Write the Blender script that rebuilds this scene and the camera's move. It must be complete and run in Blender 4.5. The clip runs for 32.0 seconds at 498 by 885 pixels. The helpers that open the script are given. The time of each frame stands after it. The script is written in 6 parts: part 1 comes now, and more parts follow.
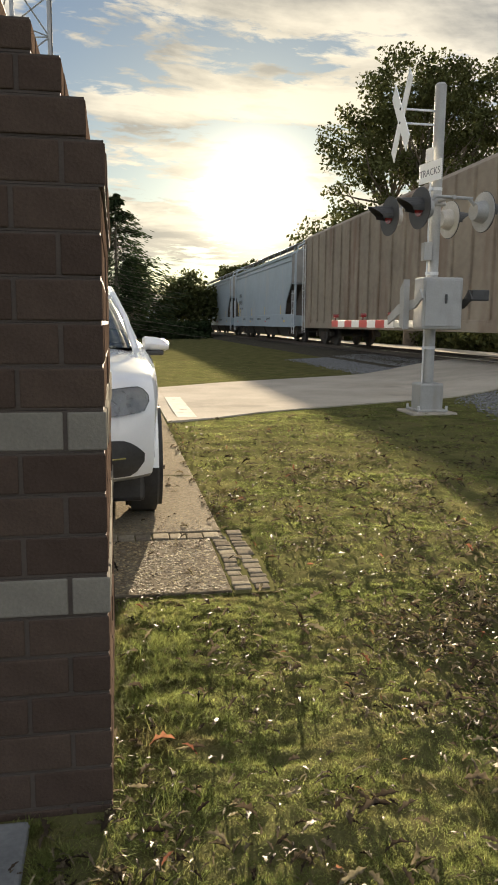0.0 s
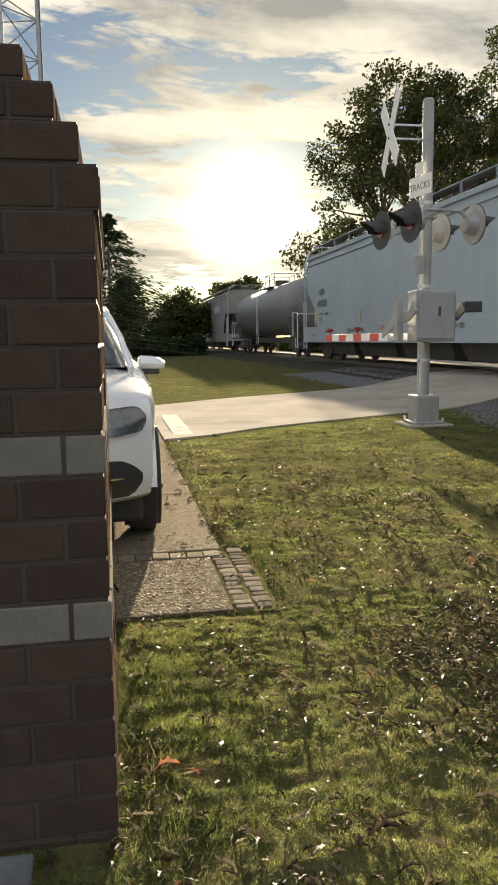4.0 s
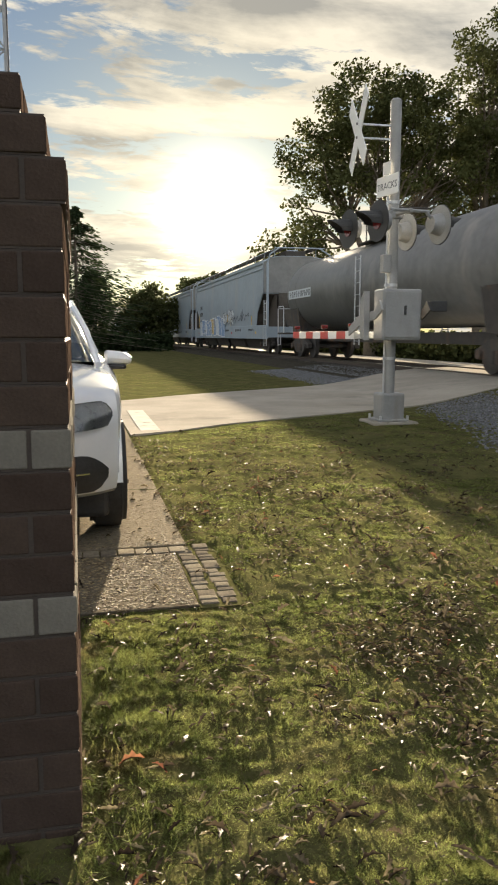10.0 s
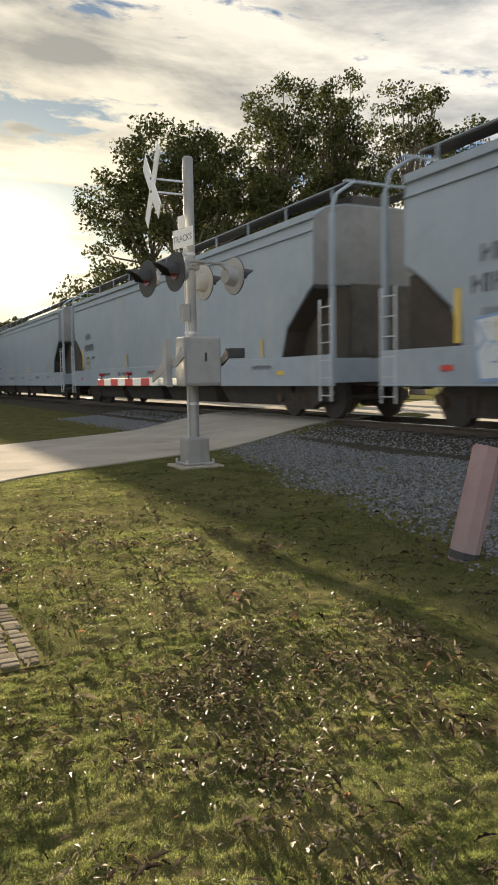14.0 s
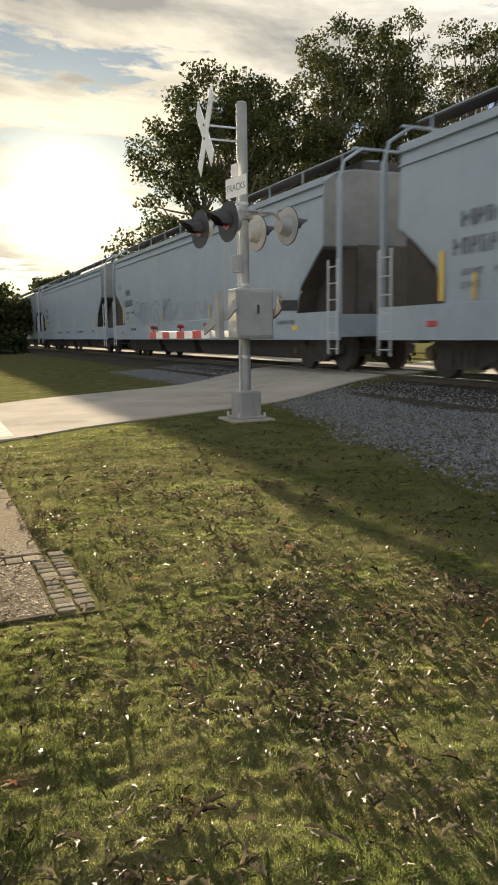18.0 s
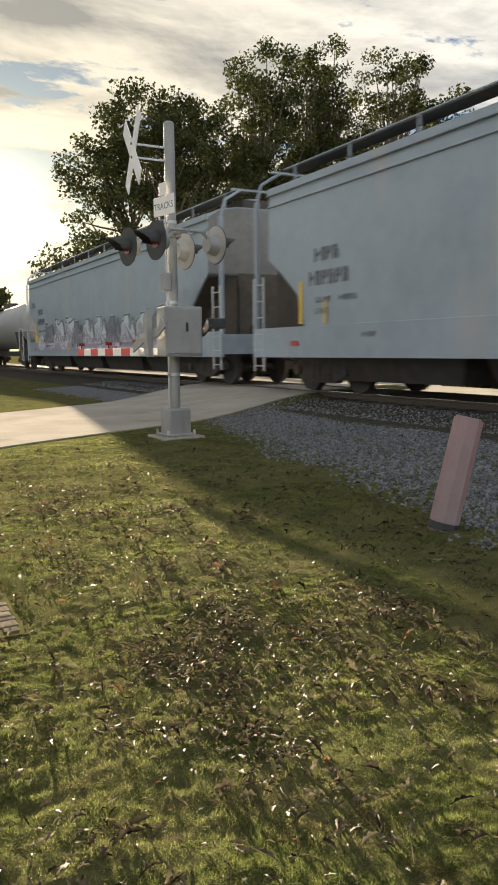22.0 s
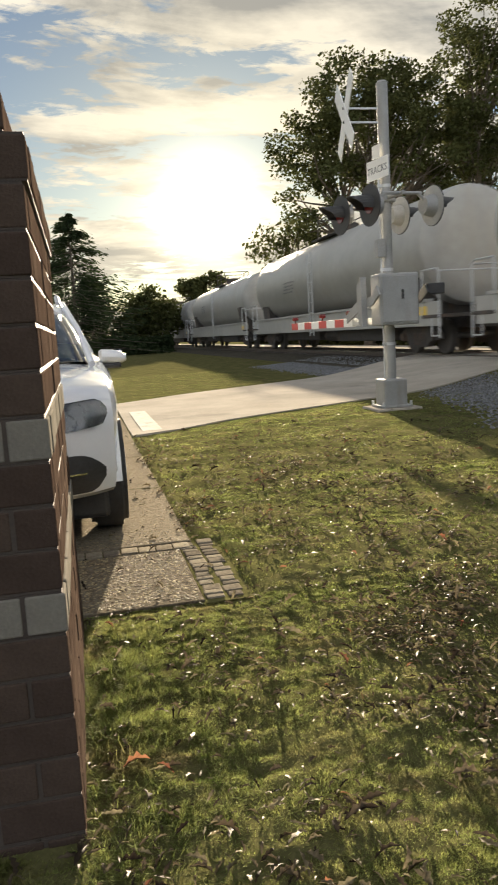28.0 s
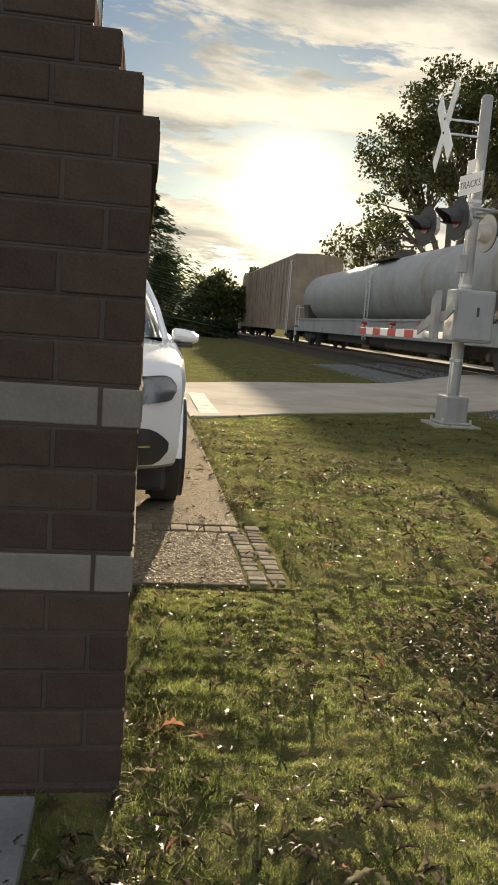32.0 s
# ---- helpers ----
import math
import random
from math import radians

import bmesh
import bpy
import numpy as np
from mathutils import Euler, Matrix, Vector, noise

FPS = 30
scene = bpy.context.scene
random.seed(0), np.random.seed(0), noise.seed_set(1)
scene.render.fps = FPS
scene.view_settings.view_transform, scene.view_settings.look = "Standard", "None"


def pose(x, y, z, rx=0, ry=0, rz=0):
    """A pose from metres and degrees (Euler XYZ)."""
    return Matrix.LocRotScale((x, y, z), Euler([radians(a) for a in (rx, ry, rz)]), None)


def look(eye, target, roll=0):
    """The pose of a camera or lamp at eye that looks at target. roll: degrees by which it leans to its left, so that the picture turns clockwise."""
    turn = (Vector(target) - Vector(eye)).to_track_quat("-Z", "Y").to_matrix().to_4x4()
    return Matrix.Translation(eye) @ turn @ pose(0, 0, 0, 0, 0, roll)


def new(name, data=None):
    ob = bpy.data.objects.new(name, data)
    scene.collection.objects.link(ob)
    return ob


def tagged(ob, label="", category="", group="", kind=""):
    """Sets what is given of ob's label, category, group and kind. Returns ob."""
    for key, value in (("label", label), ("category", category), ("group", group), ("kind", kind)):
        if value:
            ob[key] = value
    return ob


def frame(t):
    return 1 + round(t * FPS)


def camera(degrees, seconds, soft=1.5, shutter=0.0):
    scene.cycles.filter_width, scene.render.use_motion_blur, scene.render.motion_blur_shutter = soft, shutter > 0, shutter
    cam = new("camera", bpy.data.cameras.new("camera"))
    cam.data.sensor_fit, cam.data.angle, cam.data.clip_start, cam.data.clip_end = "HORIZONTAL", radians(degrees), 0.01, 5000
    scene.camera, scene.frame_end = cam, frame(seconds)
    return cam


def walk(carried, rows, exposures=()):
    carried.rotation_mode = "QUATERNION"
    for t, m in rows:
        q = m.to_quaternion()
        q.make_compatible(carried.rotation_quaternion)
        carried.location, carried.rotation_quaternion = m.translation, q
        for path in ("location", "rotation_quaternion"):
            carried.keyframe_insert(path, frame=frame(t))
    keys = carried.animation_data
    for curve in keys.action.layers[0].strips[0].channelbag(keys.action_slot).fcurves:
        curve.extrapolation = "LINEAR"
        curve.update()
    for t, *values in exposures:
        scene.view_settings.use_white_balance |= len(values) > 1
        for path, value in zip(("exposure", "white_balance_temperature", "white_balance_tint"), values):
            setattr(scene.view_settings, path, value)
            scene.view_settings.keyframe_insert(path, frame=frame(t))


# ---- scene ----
cam = camera(36.4, 32.0, soft=1.8, shutter=0.4)

PATH = [
    (0, (0.162, 0.158, 1.226), (0.042, 2.13, 0.916), 0.5),
    (0.5, (0.159, 0.154, 1.229), (0.048, 2.127, 0.921), 0.4),
    (1, (0.15, 0.15, 1.237), (0.051, 2.125, 0.936), -0.0),
    (1.5, (0.166, 0.164, 1.235), (0.07, 2.14, 0.946), -0.4),
    (2, (0.172, 0.174, 1.238), (0.075, 2.151, 0.953), -0.6),
    (2.5, (0.162, 0.176, 1.232), (0.055, 2.153, 0.948), -0.5),
    (4.5, (0.156, 0.166, 1.239), (0.046, 2.145, 0.972), -0.9),
    (5, (0.161, 0.164, 1.244), (0.065, 2.144, 0.977), -0.8),
    (5.5, (0.16, 0.162, 1.243), (0.074, 2.141, 0.97), -0.7),
    (6, (0.166, 0.168, 1.236), (0.078, 2.146, 0.955), -0.6),
    (6.5, (0.159, 0.168, 1.234), (0.065, 2.145, 0.945), -0.4),
    (7, (0.157, 0.17, 1.233), (0.049, 2.145, 0.939), -0.4),
    (7.5, (0.156, 0.166, 1.234), (0.029, 2.14, 0.939), -0.4),
    (8, (0.155, 0.164, 1.23), (0.008, 2.137, 0.936), -0.5),
    (8.5, (0.146, 0.164, 1.231), (-0.011, 2.136, 0.937), -0.7),
    (9, (0.158, 0.166, 1.233), (0.015, 2.139, 0.936), -1.0),
    (9.5, (0.162, 0.166, 1.228), (0.065, 2.142, 0.938), -0.8),
    (10, (0.156, 0.157, 1.235), (0.132, 2.137, 0.955), -0.0),
    (10.5, (0.164, 0.138, 1.24), (0.22, 2.119, 0.971), 0.8),
    (11, (0.167, 0.136, 1.238), (0.305, 2.115, 0.983), 1.5),
    (11.5, (0.158, 0.123, 1.265), (0.384, 2.095, 1.023), 1.7),
    (12, (0.164, 0.105, 1.272), (0.473, 2.069, 1.05), 1.6),
    (12.5, (0.195, 0.094, 1.278), (0.572, 2.049, 1.08), 0.7),
    (13, (0.209, 0.091, 1.268), (0.642, 2.036, 1.098), -0.1),
    (13.5, (0.225, 0.076, 1.274), (0.695, 2.014, 1.113), -1.0),
    (15.5, (0.219, 0.101, 1.258), (0.63, 2.042, 1.009), -2.1),
    (16, (0.211, 0.113, 1.258), (0.586, 2.059, 0.995), -1.9),
    (16.5, (0.214, 0.113, 1.252), (0.563, 2.064, 0.987), -1.6),
    (17, (0.219, 0.11, 1.249), (0.556, 2.063, 0.982), -1.3),
    (17.5, (0.222, 0.128, 1.243), (0.551, 2.082, 0.968), -1.1),
    (18, (0.209, 0.137, 1.24), (0.541, 2.088, 0.956), -0.9),
    (18.5, (0.22, 0.134, 1.241), (0.553, 2.084, 0.948), -1.0),
    (19, (0.218, 0.132, 1.241), (0.574, 2.078, 0.951), -0.8),
    (19.5, (0.227, 0.124, 1.247), (0.62, 2.064, 0.961), -1.0),
    (20, (0.23, 0.115, 1.248), (0.678, 2.045, 0.97), -1.0),
    (20.5, (0.239, 0.106, 1.258), (0.737, 2.023, 0.986), -1.1),
    (21, (0.246, 0.111, 1.258), (0.77, 2.023, 0.994), -1.2),
    (21.5, (0.231, 0.109, 1.258), (0.757, 2.022, 1.004), -1.1),
    (22, (0.226, 0.097, 1.256), (0.736, 2.015, 1.012), -0.7),
    (22.5, (0.226, 0.084, 1.255), (0.721, 2.007, 1.018), -0.2),
    (23, (0.227, 0.088, 1.256), (0.713, 2.014, 1.022), -0.0),
    (23.5, (0.229, 0.093, 1.252), (0.709, 2.021, 1.018), -0.1),
    (24, (0.233, 0.092, 1.253), (0.708, 2.02, 1.016), -0.2),
    (24.5, (0.232, 0.094, 1.255), (0.705, 2.022, 1.016), -0.2),
    (26.5, (0.232, 0.151, 1.217), (0.561, 2.108, 0.962), -1.6),
    (27, (0.207, 0.218, 1.175), (0.414, 2.191, 0.918), -1.9),
    (27.5, (0.203, 0.237, 1.175), (0.276, 2.217, 0.902), -3.2),
    (28, (0.198, 0.238, 1.18), (0.155, 2.217, 0.894), -3.4),
    (28.5, (0.189, 0.228, 1.181), (0.067, 2.201, 0.884), -2.7),
    (29, (0.158, 0.219, 1.175), (-0.005, 2.188, 0.865), -1.5),
    (29.5, (0.151, 0.21, 1.171), (-0.037, 2.174, 0.842), 0.0),
    (30, (0.143, 0.197, 1.169), (-0.048, 2.158, 0.831), 1.6),
    (30.5, (0.133, 0.172, 1.178), (-0.051, 2.135, 0.841), 2.9),
    (31, (0.135, 0.14, 1.198), (-0.046, 2.105, 0.87), 3.9),
    (31.5, (0.133, 0.159, 1.187), (-0.045, 2.126, 0.874), 4.2),
    (32, (0.126, 0.166, 1.188), (-0.041, 2.135, 0.882), 4.3),
]
TURN = pose(0, 0, 0, 0, 0, -13.4)  # the track runs along +y
walk(cam, [(t, TURN @ look(e, g, r)) for t, e, g, r in PATH], [(0, 3.0, 6750, 10), (32, 3.0, 6750, 10)])

# ---- world and sun ----
SUN_AZ, SUN_EL = 10.1, 8.1
SUN_DIR = Vector((math.sin(radians(SUN_AZ)) * math.cos(radians(SUN_EL)), math.cos(radians(SUN_AZ)) * math.cos(radians(SUN_EL)), math.sin(radians(SUN_EL))))
GLOW_DIR = (SUN_DIR + Vector((0, 0, 0.015))).normalized()  # the lit cloud hangs a little over the sun


class Nodes:
    """Short way to wire a node tree."""

    def __init__(self, tree):
        self.tree = tree

    def add(self, kind, **inputs):
        n = self.tree.nodes.new(kind)
        for k, v in inputs.items():
            self.put(n, k, v)
        return n

    def put(self, n, k, v):
        key = int(k[1:]) if k[0] == "i" and k[1:].isdigit() else k.replace("_", " ")
        if isinstance(v, bpy.types.NodeSocket):
            self.tree.links.new(v, n.inputs[key])
        else:
            n.inputs[key].default_value = v

    def math(self, op, a, b=0.0, c=0.0):
        n = self.tree.nodes.new("ShaderNodeMath")
        n.operation = op
        for i, v in enumerate((a, b, c)):
            self.put(n, "i%d" % i, v)
        return n.outputs[0]

    def vmath(self, op, a, b=(0, 0, 0)):
        n = self.tree.nodes.new("ShaderNodeVectorMath")
        n.operation = op
        self.put(n, "i0", a)
        self.put(n, "i1", b)
        return n.outputs["Value"] if op in ("DOT_PRODUCT", "LENGTH") else n.outputs[0]

    def ramp(self, fac, *stops):
        n = self.tree.nodes.new("ShaderNodeValToRGB")
        self.put(n, "Fac", fac)
        e = n.color_ramp.elements
        while len(e) < len(stops):
            e.new(0.5)
        for el, (p, c) in zip(e, stops):
            el.position = p
            el.color = (*c, 1) if isinstance(c, tuple) else (c, c, c, 1)
        return n.outputs["Color"]

    def mix(self, fac, a, b, how="MIX"):
        n = self.tree.nodes.new("ShaderNodeMix")
        n.data_type, n.blend_type = "RGBA", how
        for i, v in ((0, fac), (6, a), (7, b)):
            if isinstance(v, tuple) and len(v) == 3:
                v = (*v, 1)
            self.put(n, "i%d" % i, v)
        return n.outputs[2]

    def noise(self, vec, scale, detail=4.0, rough=0.55, distort=0.0):
        n = self.add("ShaderNodeTexNoise", Vector=vec, Scale=scale, Detail=detail, Roughness=rough, Distortion=distort)
        return n.outputs[0]


def make_world():
    world = bpy.data.worlds.new("world")
    world.use_nodes = True
    scene.world = world
    t = world.node_tree
    t.nodes.clear()
    k = Nodes(t)
    way = k.vmath("NORMALIZE", t.nodes.new("ShaderNodeTexCoord").outputs["Generated"])
    sky = t.nodes.new("ShaderNodeTexSky")
    sky.sky_type, sky.sun_disc = "NISHITA", False
    sky.sun_elevation, sky.sun_rotation = radians(SUN_EL), radians(SUN_AZ)
    sky.air_density, sky.dust_density, sky.ozone_density = 1.0, 1.4, 1.5
    blue = k.mix(1.0, sky.outputs[0], (0.0085, 0.0110, 0.0149), "MULTIPLY")
    # cloud sheet: the direction laid on a flat layer, with streaks drawn out along the horizon
    sep = k.add("ShaderNodeSeparateXYZ", Vector=way)
    up = k.math("MAXIMUM", sep.outputs[2], 0.0)
    den = k.math("ADD", up, 0.10)
    flat = k.add("ShaderNodeCombineXYZ", X=k.math("DIVIDE", sep.outputs[0], den), Y=k.math("DIVIDE", sep.outputs[1], den), Z=0.0).outputs[0]
    stretched = k.vmath("MULTIPLY", flat, (0.75, 1.0, 1.0))
    bearing = k.math("ARCTAN2", sep.outputs[0], sep.outputs[1])
    lean = k.math("MULTIPLY_ADD", bearing, 0.10, sep.outputs[2])
    drawn = k.vmath("MULTIPLY", k.add("ShaderNodeCombineXYZ", X=sep.outputs[0], Y=sep.outputs[1], Z=lean).outputs[0], (3.2, 3.2, 15.0))
    big = k.noise(k.vmath("ADD", stretched, (3.7, 1.3, 0.0)), 0.75, 3.0, 0.5, 0.3)
    fine = k.noise(drawn, 2.1, 9.0, 0.62, 0.35)
    puff = k.noise(stretched, 3.4, 8.0, 0.62, 0.4)

    def lump(az, wide_az, el, wide_el):
        """A soft oval of sky round a bearing and height, in degrees."""
        a = k.math("MULTIPLY_ADD", bearing, 1 / radians(wide_az), -az / wide_az)
        e = k.math("MULTIPLY_ADD", sep.outputs[2], 1 / radians(wide_el), -math.sin(radians(el)) / radians(wide_el))
        return k.math("POWER", 2.718, k.math("MULTIPLY", k.math("ADD", k.math("MULTIPLY", a, a), k.math("MULTIPLY", e, e)), -1.0))

    body = k.math("ADD", k.math("MULTIPLY", big, 0.24), k.math("ADD", k.math("MULTIPLY", fine, 0.46), k.math("MULTIPLY", puff, 0.30)))
    ripple = k.noise(k.vmath("MULTIPLY", flat, (0.8, 1.3, 1.0)), 9.0, 6.0, 0.6, 0.7)
    body = k.math("ADD", body, k.math("MULTIPLY_ADD", ripple, 0.20, -0.10))
    for amount, oval in ((-0.11, (0.5, 4.5, 20.0, 2.6)), (-0.08, (9.0, 7.0, 13.3, 0.6)), (-0.06, (24.0, 6.0, 9.5, 1.0)), (-0.04, (1.0, 6.0, 10.2, 0.9)), (-0.09, (9.5, 4.5, 17.7, 0.8)),
                         (0.09, (5.0, 9.0, 15.3, 1.1)), (0.10, (17.0, 10.0, 21.2, 1.9)), (0.06, (34.0, 22.0, 19.0, 8.0))):
        body = k.math("ADD", body, k.math("MULTIPLY", lump(*oval), amount))
    mask = k.ramp(body, (0.472, 0.0), (0.520, 1.0))
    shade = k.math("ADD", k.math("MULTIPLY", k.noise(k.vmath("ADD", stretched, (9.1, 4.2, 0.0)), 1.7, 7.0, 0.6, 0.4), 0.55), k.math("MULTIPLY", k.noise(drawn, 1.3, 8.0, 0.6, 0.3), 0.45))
    for amount, oval in ((0.12, (15.4, 3.2, 22.3, 1.1)), (0.09, (11.0, 5.0, 17.4, 0.7)), (0.09, (7.0, 8.0, 13.5, 0.5)), (-0.06, (4.0, 6.0, 15.2, 1.2))):
        shade = k.math("ADD", shade, k.math("MULTIPLY", lump(*oval), amount))
    thick = k.ramp(shade, (0.44, 0.0), (0.60, 1.0))
    facing = k.vmath("DOT_PRODUCT", way, tuple(GLOW_DIR))
    near = k.math("MAXIMUM", facing, 0.0)
    wide = k.math("POWER", near, 13.0)
    halo = k.math("POWER", near, 60.0)
    core = k.math("POWER", near, 1000.0)
    ring = k.math("POWER", near, 210.0)
    front = k.math("MULTIPLY_ADD", facing, -0.5, 0.5)
    light = k.mix(wide, k.mix(front, (0.131, 0.124, 0.110), (0.29, 0.30, 0.31)), (0.120, 0.109, 0.085))
    dark = k.mix(wide, k.mix(front, (0.044, 0.046, 0.047), (0.178, 0.19, 0.205)), (0.052, 0.050, 0.044))
    cloud = k.mix(thick, light, dark)
    clear = k.mix(wide, k.mix(1.0, blue, (0.84, 0.965, 1.10), "MULTIPLY"), k.mix(1.0, blue, (0.25, 0.295, 0.355), "MULTIPLY"))
    both = k.mix(mask, clear, cloud)
    glow = k.mix(1.0, k.mix(halo, (0, 0, 0), (0.025, 0.022, 0.015)), k.mix(1.0, k.mix(core, (0, 0, 0), (0.40, 0.35, 0.26)), k.mix(ring, (0, 0, 0), (0.055, 0.048, 0.034)), "ADD"), "ADD")
    total = k.mix(1.0, both, glow, "ADD")
    back = k.add("ShaderNodeBackground", Color=total, Strength=1.0)
    t.links.new(back.outputs[0], t.nodes.new("ShaderNodeOutputWorld").inputs[0])


make_world()
sun_data = bpy.data.lights.new("sun", "SUN")
sun_data.energy, sun_data.angle, sun_data.color = 5.0, radians(0.6), (1.0, 0.85, 0.64)
sun = new("sun", sun_data)
sun.matrix_world = look(SUN_DIR * 60, (0, 0, 0))

# ---- materials ----
MATS = {}


def surface(name, dark, light, scale=6.0, rough=0.7, metal=0.0, bump=0.15, grain=60.0, spread=0.0, coat=0.0, stain=None, see=0.0, gloss=0.5):
    """A node material: two-scale colour variation between dark and light, grain relief, and piece-to-piece spread."""
    if name in MATS:
        return MATS[name]
    m = bpy.data.materials.new(name)
    m.use_nodes = True
    t = m.node_tree
    t.nodes.clear()
    k = Nodes(t)
    where = t.nodes.new("ShaderNodeTexCoord").outputs["Object"]
    a = k.noise(where, scale, 5.0, 0.6)
    b = k.noise(where, grain, 3.0, 0.6)
    fac = k.math("ADD", k.math("MULTIPLY", a, 0.65), k.math("MULTIPLY", b, 0.35))
    col = k.mix(k.ramp(fac, (0.32, 0.0), (0.68, 1.0)), dark, light)
    if stain:
        s_col, s_scale, s_low = stain
        streak = k.noise(k.vmath("MULTIPLY", where, (1.0, 1.0, 0.22)), s_scale, 6.0, 0.65)
        col = k.mix(k.ramp(streak, (s_low, 0.0), (s_low + 0.16, 0.85)), col, s_col)
    if spread:
        info = t.nodes.new("ShaderNodeObjectInfo").outputs["Random"]
        isle = t.nodes.new("ShaderNodeNewGeometry").outputs["Random Per Island"]
        mixed = k.math("FRACT", k.math("ADD", info, isle))
        hsv = k.add("ShaderNodeHueSaturation", Color=col, Value=k.math("MULTIPLY_ADD", mixed, 2 * spread, 1.0 - spread),
                    Hue=k.math("MULTIPLY_ADD", mixed, 0.05 * spread, 0.5 - 0.025 * spread))
        col = hsv.outputs[0]
    p = k.add("ShaderNodeBsdfPrincipled", Base_Color=col, Metallic=metal, Coat_Weight=coat, Specular_IOR_Level=gloss)
    k.put(p, "Roughness", k.math("MULTIPLY_ADD", a, 0.24, max(rough - 0.12, 0.02)))
    if bump:
        n = k.add("ShaderNodeBump", Height=fac, Strength=bump, Distance=0.01)
        k.put(p, "Normal", n.outputs[0])
    out = t.nodes.new("ShaderNodeOutputMaterial")
    if see:
        tr = k.add("ShaderNodeBsdfTranslucent", Color=col)
        sh = k.add("ShaderNodeMixShader", Fac=see, i1=p.outputs[0], i2=tr.outputs[0])
        t.links.new(sh.outputs[0], out.inputs[0])
    else:
        t.links.new(p.outputs[0], out.inputs[0])
    MATS[name] = m
    return m


def glass(name, tint=(0.55, 0.6, 0.6), rough=0.03):
    m = bpy.data.materials.new(name)
    m.use_nodes = True
    p = m.node_tree.nodes["Principled BSDF"]
    p.inputs["Base Color"].default_value = (*tint, 1)
    p.inputs["Roughness"].default_value = rough
    p.inputs["Transmission Weight"].default_value = 1.0
    p.inputs["IOR"].default_value = 1.45
    MATS[name] = m
    return m


M_BRICK = surface("brick_red", (0.044, 0.032, 0.026), (0.076, 0.055, 0.044), 9, 0.95, bump=0.7, grain=140, spread=0.14, gloss=0.0, stain=((0.064, 0.055, 0.045), 3.0, 0.56))
M_STONE = surface("cast_stone", (0.125, 0.116, 0.100), (0.190, 0.177, 0.152), 7, 0.95, bump=0.5, grain=120, spread=0.08, gloss=0.0, stain=((0.15, 0.14, 0.12), 3.5, 0.56))
M_MORTAR = surface("mortar", (0.040, 0.031, 0.026), (0.064, 0.050, 0.041), 12, 0.9, bump=0.4, grain=160)
M_CONCRETE = surface("concrete", (0.24, 0.22, 0.185), (0.37, 0.335, 0.285), 1.6, 0.95, bump=0.15, grain=55, stain=((0.17, 0.16, 0.14), 1.1, 0.56), gloss=0.0)
M_SLATE = surface("wet_grey_concrete", (0.10, 0.105, 0.11), (0.18, 0.185, 0.19), 5, 0.9, bump=0.3, grain=70, stain=((0.07, 0.065, 0.055), 3, 0.54), gloss=0.1)
M_ROAD = surface("road_concrete", (0.26, 0.24, 0.205), (0.40, 0.365, 0.315), 0.9, 0.95, bump=0.12, grain=40, stain=((0.19, 0.18, 0.16), 0.5, 0.56), gloss=0.0)
M_DRIVE = surface("driveway_aggregate", (0.095, 0.082, 0.060), (0.25, 0.215, 0.162), 45, 0.95, bump=0.7, grain=140, stain=((0.10, 0.088, 0.068), 1.3, 0.54), gloss=0.0)
M_AGG = surface("aggregate", (0.070, 0.058, 0.042), (0.18, 0.155, 0.115), 30, 0.95, bump=0.4, grain=120, gloss=0.0)
M_PEBBLE = surface("pebble", (0.10, 0.080, 0.050), (0.29, 0.225, 0.130), 18, 0.65, bump=0.1, grain=90, spread=0.5, gloss=0.10)
M_PAVER = surface("paver", (0.11, 0.096, 0.075), (0.25, 0.22, 0.17), 10, 0.95, bump=0.5, grain=90, spread=0.3, stain=((0.07, 0.062, 0.045), 7, 0.50), gloss=0.0)
M_SOIL = surface("lawn_soil", (0.040, 0.042, 0.018), (0.125, 0.118, 0.050), 2.6, 0.95, bump=0.6, grain=75, stain=((0.11, 0.085, 0.05), 1.4, 0.57), gloss=0.0)
M_GRASS = surface("grass_blade", (0.048, 0.074, 0.017), (0.245, 0.258, 0.085), 1.8, 0.75, bump=0.0, grain=16, spread=0.5, see=0.5, gloss=0.02, stain=((0.200, 0.145, 0.078), 2.6, 0.53))
M_LEAF_DRY = surface("dry_leaf", (0.027, 0.021, 0.015), (0.14, 0.112, 0.072), 25, 0.6, bump=0.2, grain=160, spread=0.85, see=0.2, gloss=0.05)
M_LEAF_RED = surface("red_leaf", (0.055, 0.026, 0.017), (0.15, 0.068, 0.038), 25, 0.6, bump=0.2, grain=160, spread=0.4, see=0.4, gloss=0.08)
M_BALLAST = surface("ballast_stone", (0.085, 0.088, 0.092), (0.21, 0.215, 0.225), 12, 0.85, bump=0.3, grain=90, spread=0.4, gloss=0.1)
# track bed stone; the shade beside the train is put into its dark colour
M_BEDSHADE = surface("shaded_bed_stone", (0.030, 0.028, 0.022), (0.085, 0.078, 0.062), 9, 0.95, bump=0.8, grain=55, gloss=0.0, stain=((0.11, 0.10, 0.085), 2.0, 0.57))
M_RAIL = surface("rail_steel", (0.060, 0.045, 0.034), (0.11, 0.085, 0.065), 6, 0.6, metal=0.3, bump=0.1)
M_RAILTOP = surface("rail_polished", (0.55, 0.54, 0.52), (0.68, 0.67, 0.65), 3, 0.12, metal=1.0, bump=0.0)
M_TIE = surface("wood_tie", (0.030, 0.025, 0.020), (0.075, 0.062, 0.050), 5, 0.9, bump=0.5, grain=40, spread=0.3)
